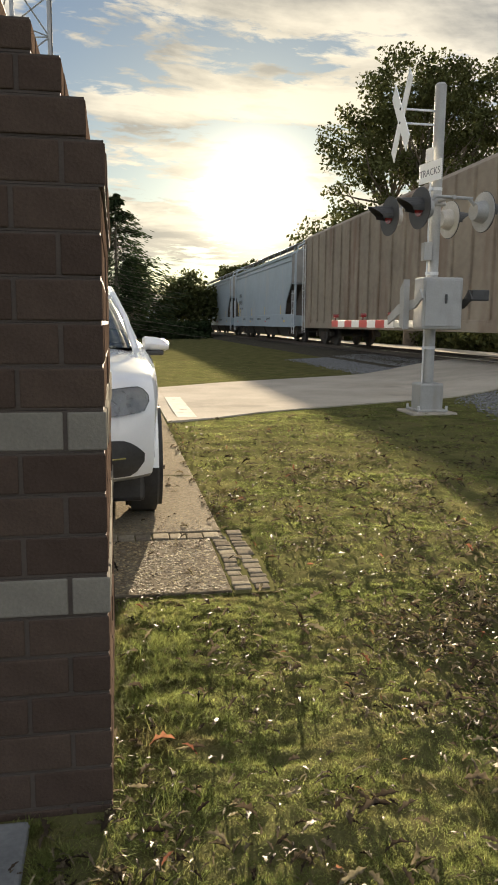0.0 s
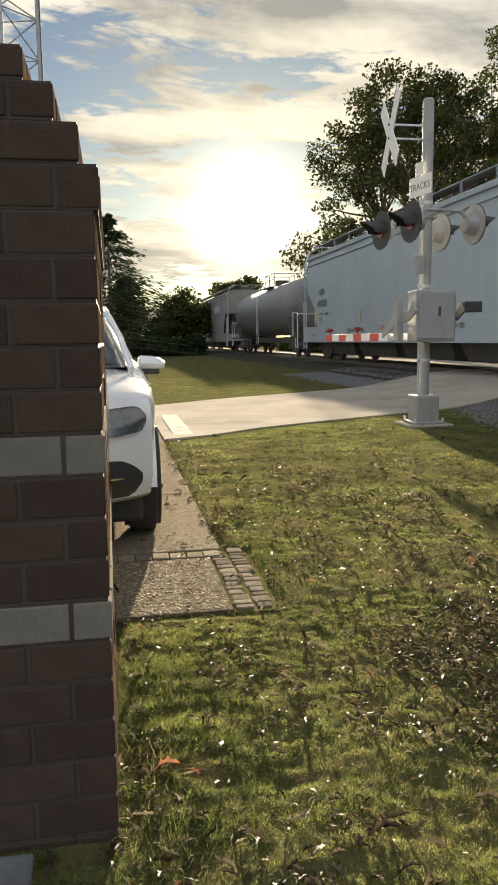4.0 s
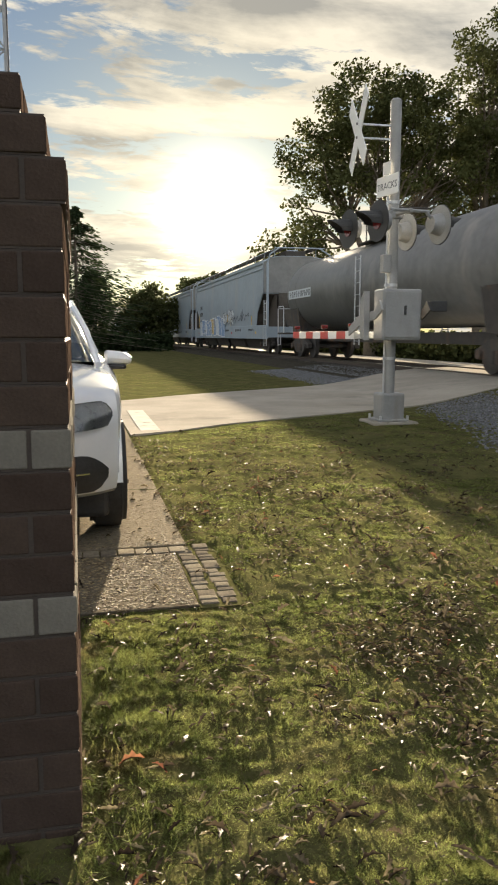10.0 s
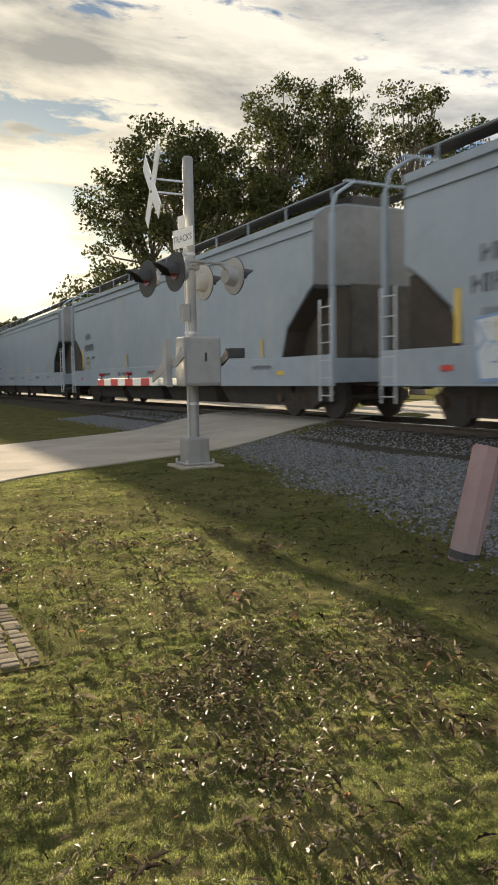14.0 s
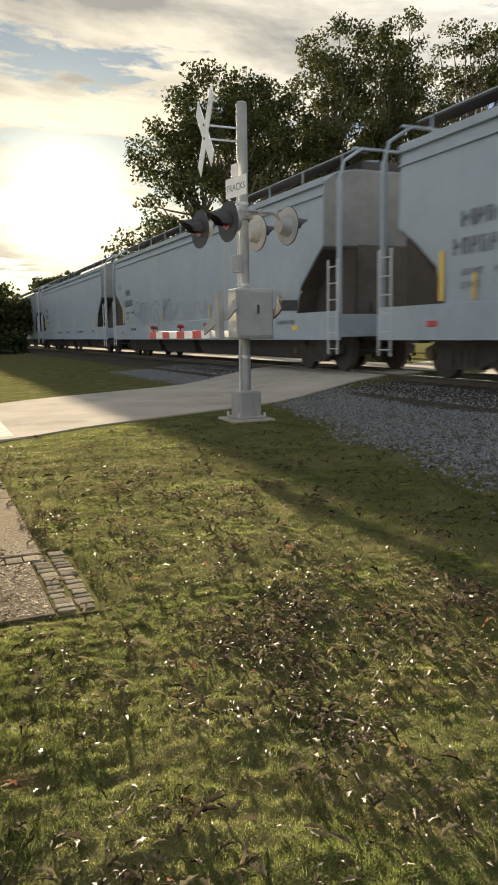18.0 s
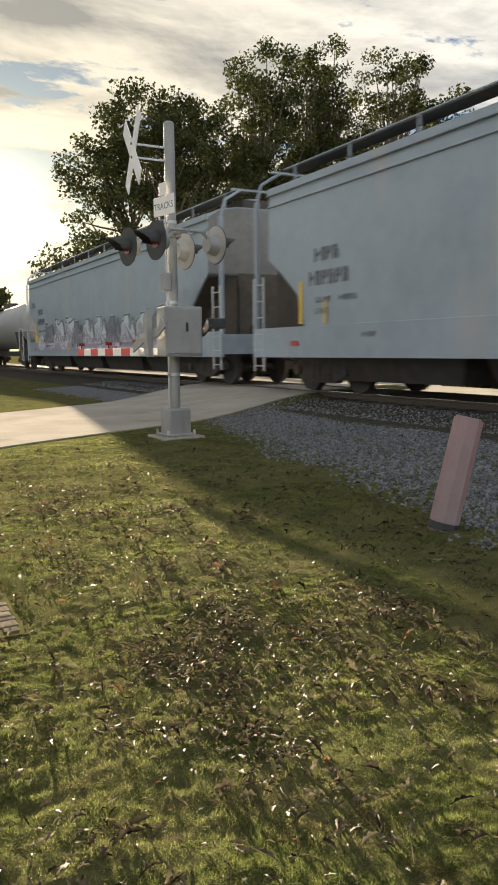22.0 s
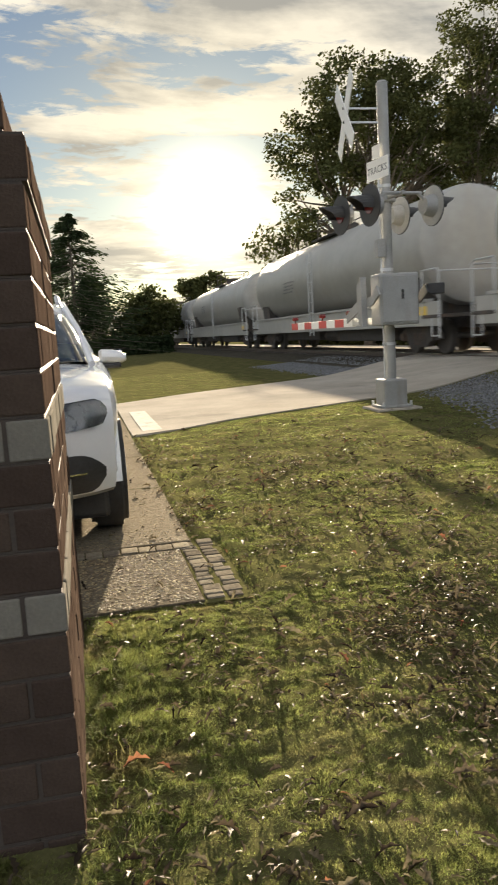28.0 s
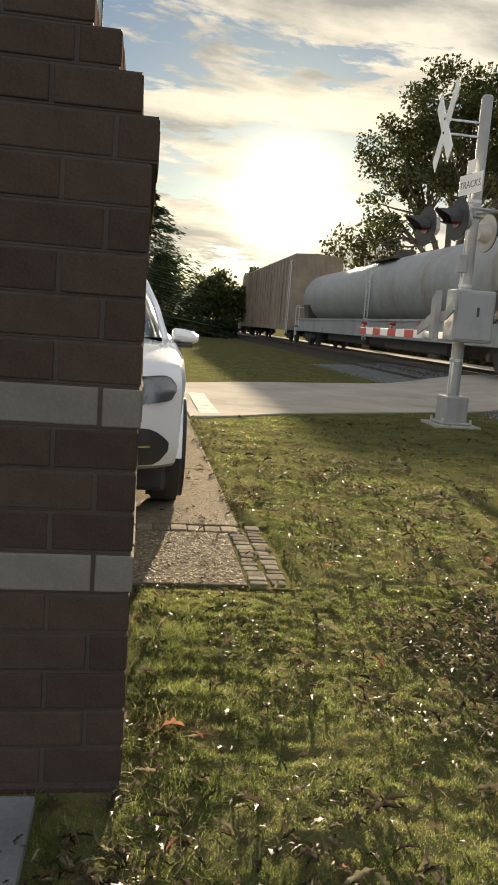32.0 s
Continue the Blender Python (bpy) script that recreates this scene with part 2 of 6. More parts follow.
M_WHITE = surface("hopper_paint", (0.245, 0.295, 0.335), (0.335, 0.393, 0.440), 0.45, 0.5, bump=0.04, grain=3.5, stain=((0.38, 0.37, 0.35), 0.9, 0.56))
M_GREY = surface("grey_hopper_paint", (0.20, 0.205, 0.20), (0.32, 0.325, 0.32), 0.5, 0.6, bump=0.05, grain=4, stain=((0.18, 0.13, 0.09), 0.9, 0.55))
M_BROWN = surface("weathered_car_paint", (0.16, 0.125, 0.09), (0.30, 0.25, 0.19), 0.6, 0.7, bump=0.08, grain=5, stain=((0.14, 0.08, 0.05), 0.9, 0.52))
M_ENDGREY = surface("grey_end_paint", (0.17, 0.17, 0.165), (0.27, 0.27, 0.262), 0.8, 0.8, bump=0.06, grain=6, stain=((0.19, 0.165, 0.14), 1.2, 0.54))
M_ENDDARK = surface("dark_brown_end_paint", (0.060, 0.053, 0.044), (0.125, 0.112, 0.094), 1.2, 0.85, bump=0.06, grain=8, stain=((0.05, 0.04, 0.03), 1.4, 0.54))
M_TANKW = surface("tank_white_paint", (0.275, 0.27, 0.25), (0.385, 0.38, 0.355), 0.5, 0.42, bump=0.04, grain=3.5, stain=((0.32, 0.30, 0.26), 0.8, 0.55))
M_TANKK = surface("tank_black_paint", (0.10, 0.10, 0.10), (0.19, 0.19, 0.185), 0.5, 0.45, bump=0.05, grain=4, stain=((0.28, 0.26, 0.23), 0.8, 0.60))
M_UNDER = surface("underframe_steel", (0.035, 0.032, 0.03), (0.085, 0.075, 0.065), 4, 0.8, bump=0.2, grain=25, stain=((0.14, 0.08, 0.045), 2.0, 0.55))
# rusty brown, darkened to carry the shade inside the end openings
M_RECESS = surface("shaded_rusty_brown", (0.040, 0.033, 0.027), (0.085, 0.068, 0.053), 2, 0.8, bump=0.1, grain=14, stain=((0.11, 0.07, 0.045), 1.6, 0.58))
M_STEEL = surface("galvanised_steel", (0.42, 0.43, 0.44), (0.58, 0.59, 0.60), 4, 0.45, metal=0.6, bump=0.05)
M_ALU = surface("silver_paint", (0.23, 0.232, 0.225), (0.35, 0.352, 0.345), 3, 0.55, metal=0.2, bump=0.06, stain=((0.22, 0.20, 0.17), 2.0, 0.56))
M_SIGN = surface("sign_white", (0.66, 0.66, 0.64), (0.80, 0.80, 0.78), 3, 0.5, bump=0.02)
M_DARK = surface("matt_black", (0.02, 0.02, 0.02), (0.05, 0.05, 0.05), 8, 0.6, bump=0.05)
M_RED = surface("red_reflective", (0.40, 0.03, 0.03), (0.55, 0.06, 0.05), 8, 0.4, bump=0.03)
M_YELLOW = surface("yellow_stripe", (0.62, 0.42, 0.06), (0.78, 0.55, 0.10), 6, 0.5, bump=0.02)
M_POST = surface("faded_red_post", (0.30, 0.255, 0.255), (0.42, 0.37, 0.375), 5, 0.7, bump=0.2, grain=70, stain=((0.46, 0.43, 0.43), 2.2, 0.50))
M_CARWHITE = surface("car_white", (0.63, 0.645, 0.665), (0.68, 0.695, 0.715), 2, 0.22, bump=0.0, coat=0.8)
M_CARBLACK = surface("car_black_plastic", (0.015, 0.015, 0.016), (0.04, 0.04, 0.042), 12, 0.5, bump=0.05)
M_TYRE = surface("tyre_rubber", (0.02, 0.02, 0.02), (0.045, 0.045, 0.045), 20, 0.85, bump=0.2)
M_LAMPIN = surface("lamp_housing", (0.045, 0.047, 0.05), (0.12, 0.123, 0.127), 14, 0.3, metal=0.5, bump=0.0)
M_RIM = surface("alloy", (0.45, 0.45, 0.46), (0.6, 0.6, 0.61), 5, 0.3, metal=0.9, bump=0.02)
M_CHROME = surface("chrome", (0.7, 0.7, 0.7), (0.8, 0.8, 0.8), 5, 0.12, metal=1.0, bump=0.0)
M_BARK = surface("bark", (0.07, 0.055, 0.04), (0.17, 0.14, 0.11), 3, 0.9, bump=0.8, grain=18)
M_FOLIAGE = surface("oak_foliage", (0.032, 0.039, 0.015), (0.090, 0.095, 0.038), 0.6, 0.8, bump=0.0, grain=4, spread=0.35, see=0.12, gloss=0.0)
M_FIR = surface("fir_foliage", (0.018, 0.028, 0.014), (0.045, 0.06, 0.028), 0.8, 0.8, bump=0.0, grain=5, spread=0.3, see=0.12, gloss=0.0)
M_TOWER = surface("tower_steel", (0.22, 0.23, 0.24), (0.34, 0.35, 0.36), 3, 0.5, metal=0.6, bump=0.04)
M_PAINT = surface("road_marking", (0.40, 0.38, 0.34), (0.56, 0.54, 0.48), 9, 0.95, bump=0.3, grain=60, stain=((0.10, 0.09, 0.075), 4.0, 0.57), gloss=0.0)
M_TAG = surface("faded_tag", (0.26, 0.275, 0.30), (0.36, 0.375, 0.40), 9, 0.6, bump=0.0)
M_INK = surface("stencil_black", (0.09, 0.095, 0.105), (0.16, 0.165, 0.175), 9, 0.6, bump=0.0)
M_GRAFB = surface("spray_blue", (0.16, 0.26, 0.44), (0.28, 0.40, 0.58), 3, 0.55, bump=0.0)
M_GRAFP = surface("spray_mauve", (0.34, 0.27, 0.34), (0.46, 0.39, 0.46), 3, 0.55, bump=0.0)
M_GRAFG = surface("spray_pale", (0.50, 0.54, 0.56), (0.62, 0.66, 0.68), 3, 0.55, bump=0.0)
M_SMOKE = surface("spray_smoke", (0.15, 0.15, 0.165), (0.27, 0.27, 0.285), 3, 0.55, bump=0.0)
M_GRAFO = surface("spray_ochre", (0.50, 0.34, 0.12), (0.66, 0.48, 0.20), 3, 0.55, bump=0.0)


def let_through(m, colour, amount):
    """Thin plastic: part of the light passes, tinted."""
    k = Nodes(m.node_tree)
    out = next(n for n in m.node_tree.nodes if n.type == "OUTPUT_MATERIAL")
    first = out.inputs[0].links[0].from_socket
    tr = k.add("ShaderNodeBsdfTranslucent", Color=(*colour, 1))
    sh = k.add("ShaderNodeMixShader", Fac=amount, i1=first, i2=tr.outputs[0])
    m.node_tree.links.new(sh.outputs[0], out.inputs[0])


let_through(M_POST, (0.84, 0.38, 0.32), 0.34)
M_GLASS = glass("tinted_glass", (0.07, 0.085, 0.09))
M_CLEAR = glass("clear_plastic", (0.95, 0.96, 0.96), 0.02)
M_LENSRED = surface("red_lens", (0.10, 0.010, 0.010), (0.16, 0.02, 0.02), 8, 0.2, bump=0.0)

# ---- mesh helpers ----


def place(bm, m):
    bmesh.ops.transform(bm, matrix=m, verts=bm.verts)
    return bm


def add_box(bm, lo, hi, bevel=0.0, m=None):
    """A box between two corners, edges rounded by bevel."""
    lo, hi = Vector(lo), Vector(hi)
    size, mid = hi - lo, (lo + hi) / 2
    mm = Matrix.Translation(mid) @ Matrix.Diagonal((*size, 1))
    if m is not None:
        mm = m @ mm
    made = bmesh.ops.create_cube(bm, size=1, matrix=mm)
    if bevel:
        edges = list({e for v in made["verts"] for e in v.link_edges})
        bmesh.ops.bevel(bm, geom=edges, offset=bevel, segments=2, affect="EDGES", profile=0.5)
    return bm


def add_rod(bm, a, b, r, r2=None, n=10, caps=True):
    """A round bar from a to b."""
    a, b = Vector(a), Vector(b)
    v = b - a
    m = Matrix.Translation((a + b) / 2) @ v.to_track_quat("Z", "Y").to_matrix().to_4x4()
    bmesh.ops.create_cone(bm, cap_ends=caps, segments=n, radius1=r, radius2=r if r2 is None else r2, depth=v.length, matrix=m)
    return bm


def add_pipe(bm, pts, r, n=8):
    for a, b in zip(pts[:-1], pts[1:]):
        add_rod(bm, a, b, r, n=n)
    return bm


def add_prism(bm, pts, axis, lo, hi):
    """A polygon of 2D points, drawn out along an axis from lo to hi."""
    def put(p, w):
        return {"x": (w, p[0], p[1]), "y": (p[0], w, p[1]), "z": (p[0], p[1], w)}[axis]
    a = [bm.verts.new(put(p, lo)) for p in pts]
    b = [bm.verts.new(put(p, hi)) for p in pts]
    bm.faces.new(a)
    bm.faces.new(list(reversed(b)))
    for i in range(len(pts)):
        j = (i + 1) % len(pts)
        bm.faces.new((a[i], b[i], b[j], a[j]))
    bmesh.ops.recalc_face_normals(bm, faces=bm.faces)
    return bm


def add_loft(bm, rings, caps=True):
    """Skins a row of rings of equal point count."""
    vs = [[bm.verts.new(p) for p in ring] for ring in rings]
    n = len(vs[0])
    for a, b in zip(vs[:-1], vs[1:]):
        for i in range(n):
            bm.faces.new((a[i], a[(i + 1) % n], b[(i + 1) % n], b[i]))
    if caps:
        bm.faces.new(list(reversed(vs[0])))
        bm.faces.new(vs[-1])
    bmesh.ops.recalc_face_normals(bm, faces=bm.faces)
    return bm


def mesh_of(name, bm, material, smooth=False):
    me = bpy.data.meshes.new(name)
    bm.to_mesh(me)
    bm.free()
    me.materials.append(material)
    if smooth:
        me.shade_smooth()
        me.set_sharp_from_angle(angle=radians(38))
    return me


def part(name, bm, material, parent=None, label="", smooth=False, m=None):
    ob = new(name, mesh_of(name, bm, material, smooth))
    if parent is not None:
        ob.parent = parent
    if m is not None:
        ob.matrix_basis = m
    if label:
        ob["label"] = label
    return ob


def share(name, mesh, parent, m, label=""):
    ob = new(name, mesh)
    ob.parent = parent
    ob.matrix_basis = m
    if label:
        ob["label"] = label
    return ob


def thing(name, label, category, m=None, group="", kind=""):
    ob = new(name)
    ob.empty_display_size = 0.2
    if m is not None:
        ob.matrix_basis = m
    return tagged(ob, label, category, group, kind)


def text_bm(words, size, thick=0.001):
    """Words in the built-in font, as a thin mesh centred on its origin."""
    cu = bpy.data.curves.new("words", "FONT")
    cu.body, cu.size, cu.align_x, cu.extrude, cu.resolution_u = words, size, "CENTER", thick, 2
    ob = bpy.data.objects.new("words", cu)
    me = bpy.data.meshes.new_from_object(ob)
    bm = bmesh.new()
    bm.from_mesh(me)
    bpy.data.objects.remove(ob)
    bpy.data.curves.remove(cu)
    bpy.data.meshes.remove(me)
    return bm


def raw_mesh(name, verts, faces, material, smooth=False):
    me = bpy.data.meshes.new(name)
    me.from_pydata(verts, [], faces)
    me.materials.append(material)
    me.update()
    if smooth:
        me.shade_smooth()
    return me


def quads_mesh(name, corners, material):
    """corners: array (count, 3 or 4, 3), a mesh of loose leaves."""
    c = np.asarray(corners, dtype=np.float32)
    n, k = c.shape[:2]
    me = bpy.data.meshes.new(name)
    me.vertices.add(n * k)
    me.vertices.foreach_set("co", c.reshape(-1))
    me.loops.add(n * k)
    me.loops.foreach_set("vertex_index", np.arange(n * k, dtype=np.int32))
    me.polygons.add(n)
    me.polygons.foreach_set("loop_start", np.arange(0, n * k, k, dtype=np.int32))
    me.update(calc_edges=True)
    me.materials.append(material)
    return me


def smoothstep(a, b, x):
    t = min(max((x - a) / (b - a), 0.0), 1.0)
    return t * t * (3 - 2 * t)


# ---- ground ----
TRACK = 10.3   # centre line of the track, x
RAIL_Z = 0.34  # top of rail


def road_edges(x):
    """Near and far edge of the road, y, at x."""
    near = 9.95 + 0.50 * (x - 1.2) - 0.35 * math.exp(-((x - 1.0) / 0.8) ** 2)
    return near, near + 5.1 + 0.10 * (x - 1.2)


def on_paving(x, y):
    if x < 0.74 + 0.05 * noise.noise((y * 3.0, 0.5, 0.0)) and 4.28 < y < 15.6:
        return True
    if x < 0.90 and 3.40 <= y <= 4.42:
        return True
    if x < -0.03 and y < 1.82:
        return True
    if x < 0.17 and 1.85 < y < 3.45:
        return True
    a, b = road_edges(x)
    return 0.8 < x and a < y < b


def tufted(x, y):
    """1 on open lawn, 0 on or close to paving."""
    if not (-0.3 < x < 7 and -0.5 < y < 26):
        return 0.0
    for dx, dy in ((0, 0), (0.06, 0), (-0.06, 0), (0, 0.06), (0, -0.06)):
        if on_paving(x + dx, y + dy):
            return 0.0
    return 1.0


def ground_z(x, y):
    z = 0.10 * smoothstep(5.6, 8.6, x) * (1 - smoothstep(13.0, 17.0, x))
    z += 0.012 * noise.noise((x * 0.6, y * 0.6, 0.0)) * (1 - smoothstep(14, 30, y))
    if y < 12 and tufted(x, y):
        z += 0.012 + (0.006 * noise.noise((x * 9.5, y * 9.5, 2.0)) + 0.009 * noise.noise((x * 22.0, y * 22.0, 8.0)) + 0.011 * noise.noise((x * 3.1, y * 3.1, 5.0))) * (1 - smoothstep(4.0, 6.5, x))
    a, b = road_edges(x)
    on = smoothstep(a - 0.9, a, y) * (1 - smoothstep(b, b + 0.9, y)) if 0.9 < x < 60 else 0.0
    rise = 0.29 * smoothstep(5.6, 9.4, x) * (1 - smoothstep(12.6, 16.0, x))
    if x > 0.9:
        z = z * (1 - on) + rise * on
    return z


def spaced(*runs):
    out = []
    for lo, hi, step in runs:
        out += list(np.arange(lo, hi - 1e-6, step))
    return out + [runs[-1][1]]


def make_ground():
    xs = spaced((-2600, -200, 600), (-200, -20, 30), (-20, -2, 1.5), (-2, -0.2, 0.2), (-0.2, 2.6, 0.022), (2.6, 4.2, 0.05), (4.2, 6, 0.15), (6, 18, 0.35), (18, 60, 4), (60, 400, 60), (400, 2800, 600))
    ys = spaced((-800, -20, 130), (-20, 0, 2), (0, 0.6, 0.2), (0.6, 3.6, 0.022), (3.6, 6, 0.05), (6, 12, 0.1), (12, 24, 0.4), (24, 90, 3), (90, 600, 60), (600, 4200, 600))
    verts = [(x, y, ground_z(x, y)) for y in ys for x in xs]
    w = len(xs)
    faces = [(j * w + i, j * w + i + 1, (j + 1) * w + i + 1, (j + 1) * w + i) for j in range(len(ys) - 1) for i in range(w - 1)]
    ob = new("ground", raw_mesh("ground", verts, faces, M_SOIL, True))
    return tagged(ob, "mossy lawn soil with worn brown patches reaching to the horizon", "ground", kind="structure")


make_ground()


def strip(name, material, xs, edge, top, thick=0.08):
    """A slab whose near and far edges follow edge(x), lying on top(x, y)."""
    bm = bmesh.new()
    rings = []
    for x in xs:
        a, b = edge(x)
        ys = np.linspace(a, b, 7)
        rings.append([bm.verts.new((x, y, top(x, y))) for y in ys] + [bm.verts.new((x, b, top(x, b) - thick)), bm.verts.new((x, a, top(x, a) - thick))])
    for p, q in zip(rings[:-1], rings[1:]):
        for i in range(len(p)):
            j = (i + 1) % len(p)
            bm.faces.new((p[i], q[i], q[j], p[j]))
    bm.faces.new(rings[0])
    bm.faces.new(list(reversed(rings[-1])))
    bmesh.ops.recalc_face_normals(bm, faces=bm.faces)
    return new(name, mesh_of(name, bm, material))


road = strip("road", M_ROAD, list(np.linspace(0.80, 60, 90)), road_edges, lambda x, y: ground_z(x, y) + 0.018)
tagged(road, "pale worn concrete road leading over the level crossing", "road", kind="structure")
drive = new("driveway", mesh_of("driveway", add_box(bmesh.new(), (-3.2, 4.43, -0.08), (0.78, 15.6, 0.016), 0.006), M_DRIVE))
tagged(drive, "long grey concrete driveway strip with stained surface", "driveway", kind="structure")

# ---- track ----


def make_track():
    bed_xs = [(-3.6, -0.06), (-2.6, 0.12), (-1.9, 0.195), (1.9, 0.195), (2.8, 0.12), (4.2, -0.06)]
    bm = bmesh.new()
    add_prism(bm, [(TRACK + a, b) for a, b in bed_xs], "y", -60, 900)
    bed = new("track_bed", mesh_of("track_bed", bm, M_BEDSHADE))
    tagged(bed, "raised bed of crushed stone under the rails, colour darkened for shade", "track bed", kind="structure")
    profile = [(-0.07, 0), (0.07, 0), (0.07, 0.012), (0.012, 0.03), (0.012, 0.115), (0.034, 0.125), (0.034, 0.155), (-0.034, 0.155), (-0.034, 0.125), (-0.012, 0.115), (-0.012, 0.03), (-0.07, 0.012)]
    for side in (-1, 1):
        bm = bmesh.new()
        add_prism(bm, [(TRACK + side * 0.7525 + a, RAIL_Z - 0.16 + b) for a, b in profile], "y", -60, 900)
        rail = part("rail", bm, M_RAIL)
        tagged(rail, "rusty steel rail with a polished running face", "rail", "rails of the track", "structure")
        bm = bmesh.new()
        add_box(bm, (TRACK + side * 0.7525 - 0.030, -60, RAIL_Z - 0.006), (TRACK + side * 0.7525 + 0.030, 900, RAIL_Z), 0.002)
        part("running_face", bm, M_RAILTOP, rail, "bright polished running face")


make_track()
path_bm = bmesh.new()
add_prism(path_bm, [(TRACK + 2.1, -0.05), (TRACK + 2.1, 0.185), (TRACK + 4.9, 0.165), (TRACK + 4.9, -0.05)], "y", -60, 220)
tagged(part("service_path", path_bm, M_ROAD), "pale gravel service path along the far side of the rails", "path", kind="structure")


def make_ties():
    """Wooden ties under the rails, open at the crossing."""
    bed = bpy.data.objects["track_bed"]
    bm = bmesh.new()
    add_box(bm, (-1.3, -0.115, -0.10), (1.3, 0.115, 0.022), 0.01)
    mesh = mesh_of("tie", bm, M_TIE)
    rnd = random.Random(2)
    y = -6.0
    a, b = road_edges(TRACK)
    while y < 110:
        if not a - 0.4 < y < b + 0.4:
            share("tie", mesh, bed, pose(TRACK + rnd.uniform(-0.03, 0.03), y, 0.195, 0, 0, rnd.uniform(-1, 1)))
        y += 0.53


make_ties()

# ---- brick pier ----


def make_pier():
    pier = thing("brick_pier", "red brick wing wall with pale stone courses and a stepped top", "brick wall", kind="structure")
    x1, y0, y1 = 0.165, 1.90, 3.40
    tops = {16: (1.525, 0.1, 0.012), 17: (1.625, 0.088, -0.028), 18: (1.713, 0.082, -0.078), 19: (1.795, 0.072, -0.138), 20: (1.867, 0.08, -0.21), 21: (1.947, 0.08, -0.29)}
    bm = bmesh.new()
    for i in range(22):
        z, tall, right = -0.075 + 0.1 * i, 0.1, x1
        if i >= 16:
            z, tall, right = tops[i][0], tops[i][1], x1 + tops[i][2]
        add_box(bm, (-1.4, y0 + 0.004, z), (right - 0.003, y1 - 0.003, z + tall - 0.001))
    part("mortar_core", bm, M_MORTAR, pier)
    lengths = {}
    rnd = random.Random(3)
    for i in range(22):
        z, tall = -0.075 + 0.1 * i, 0.1
        stone = i in (6, 10)
        right = x1 + (0.004 if stone else 0.0)
        if i >= 16:
            z, tall, right = tops[i][0], tops[i][1], x1 + tops[i][2]
        x = right
        first = 0.095 if i % 2 == 0 else 0.195
        while x > -1.3:
            w = first if x == right else 0.295
            key = (round(w, 3), stone, tall)
            if key not in lengths:
                b = bmesh.new()
                add_box(b, (-w + 0.005, 0, 0.005), (-0.0, 0.09, tall - 0.005), 0.004)
                lengths[key] = mesh_of("brick", b, M_STONE if stone else M_BRICK)
            ob = share("brick", lengths[key], pier, pose(x, y0 + rnd.uniform(-0.002, 0.002), z + rnd.uniform(-0.001, 0.001), 0, rnd.uniform(-0.25, 0.25), 0))
            x -= w + 0.005
        # bricks of the side face
        y = y0 + 0.095
        k = 0
        while y < y1 - 0.02:
            d = 0.195 if (k == 0 and i % 2 == 0) else 0.295
            d = min(d, y1 - y)
            key = ("s", round(d, 3), stone, tall)
            if key not in lengths:
                b = bmesh.new()
                add_box(b, (-0.09, 0.005, 0.005), (0, d - 0.005, tall - 0.005), 0.004)
                lengths[key] = mesh_of("brick", b, M_STONE if stone else M_BRICK)
            share("brick", lengths[key], pier, pose(right + rnd.uniform(-0.002, 0.003), y, z + rnd.uniform(-0.001, 0.001)))
            y += d
            k += 1
    slab = new("concrete_pad", mesh_of("concrete_pad", add_box(bmesh.new(), (-1.4, 0.9, -0.05), (-0.035, 1.875, 0.02), 0.012), M_SLATE))
    tagged(slab, "grey concrete pad at the foot of the brick wall", "concrete slab", kind="structure")


make_pier()

# ---- driveway end: aggregate pad, pavers, painted patch ----


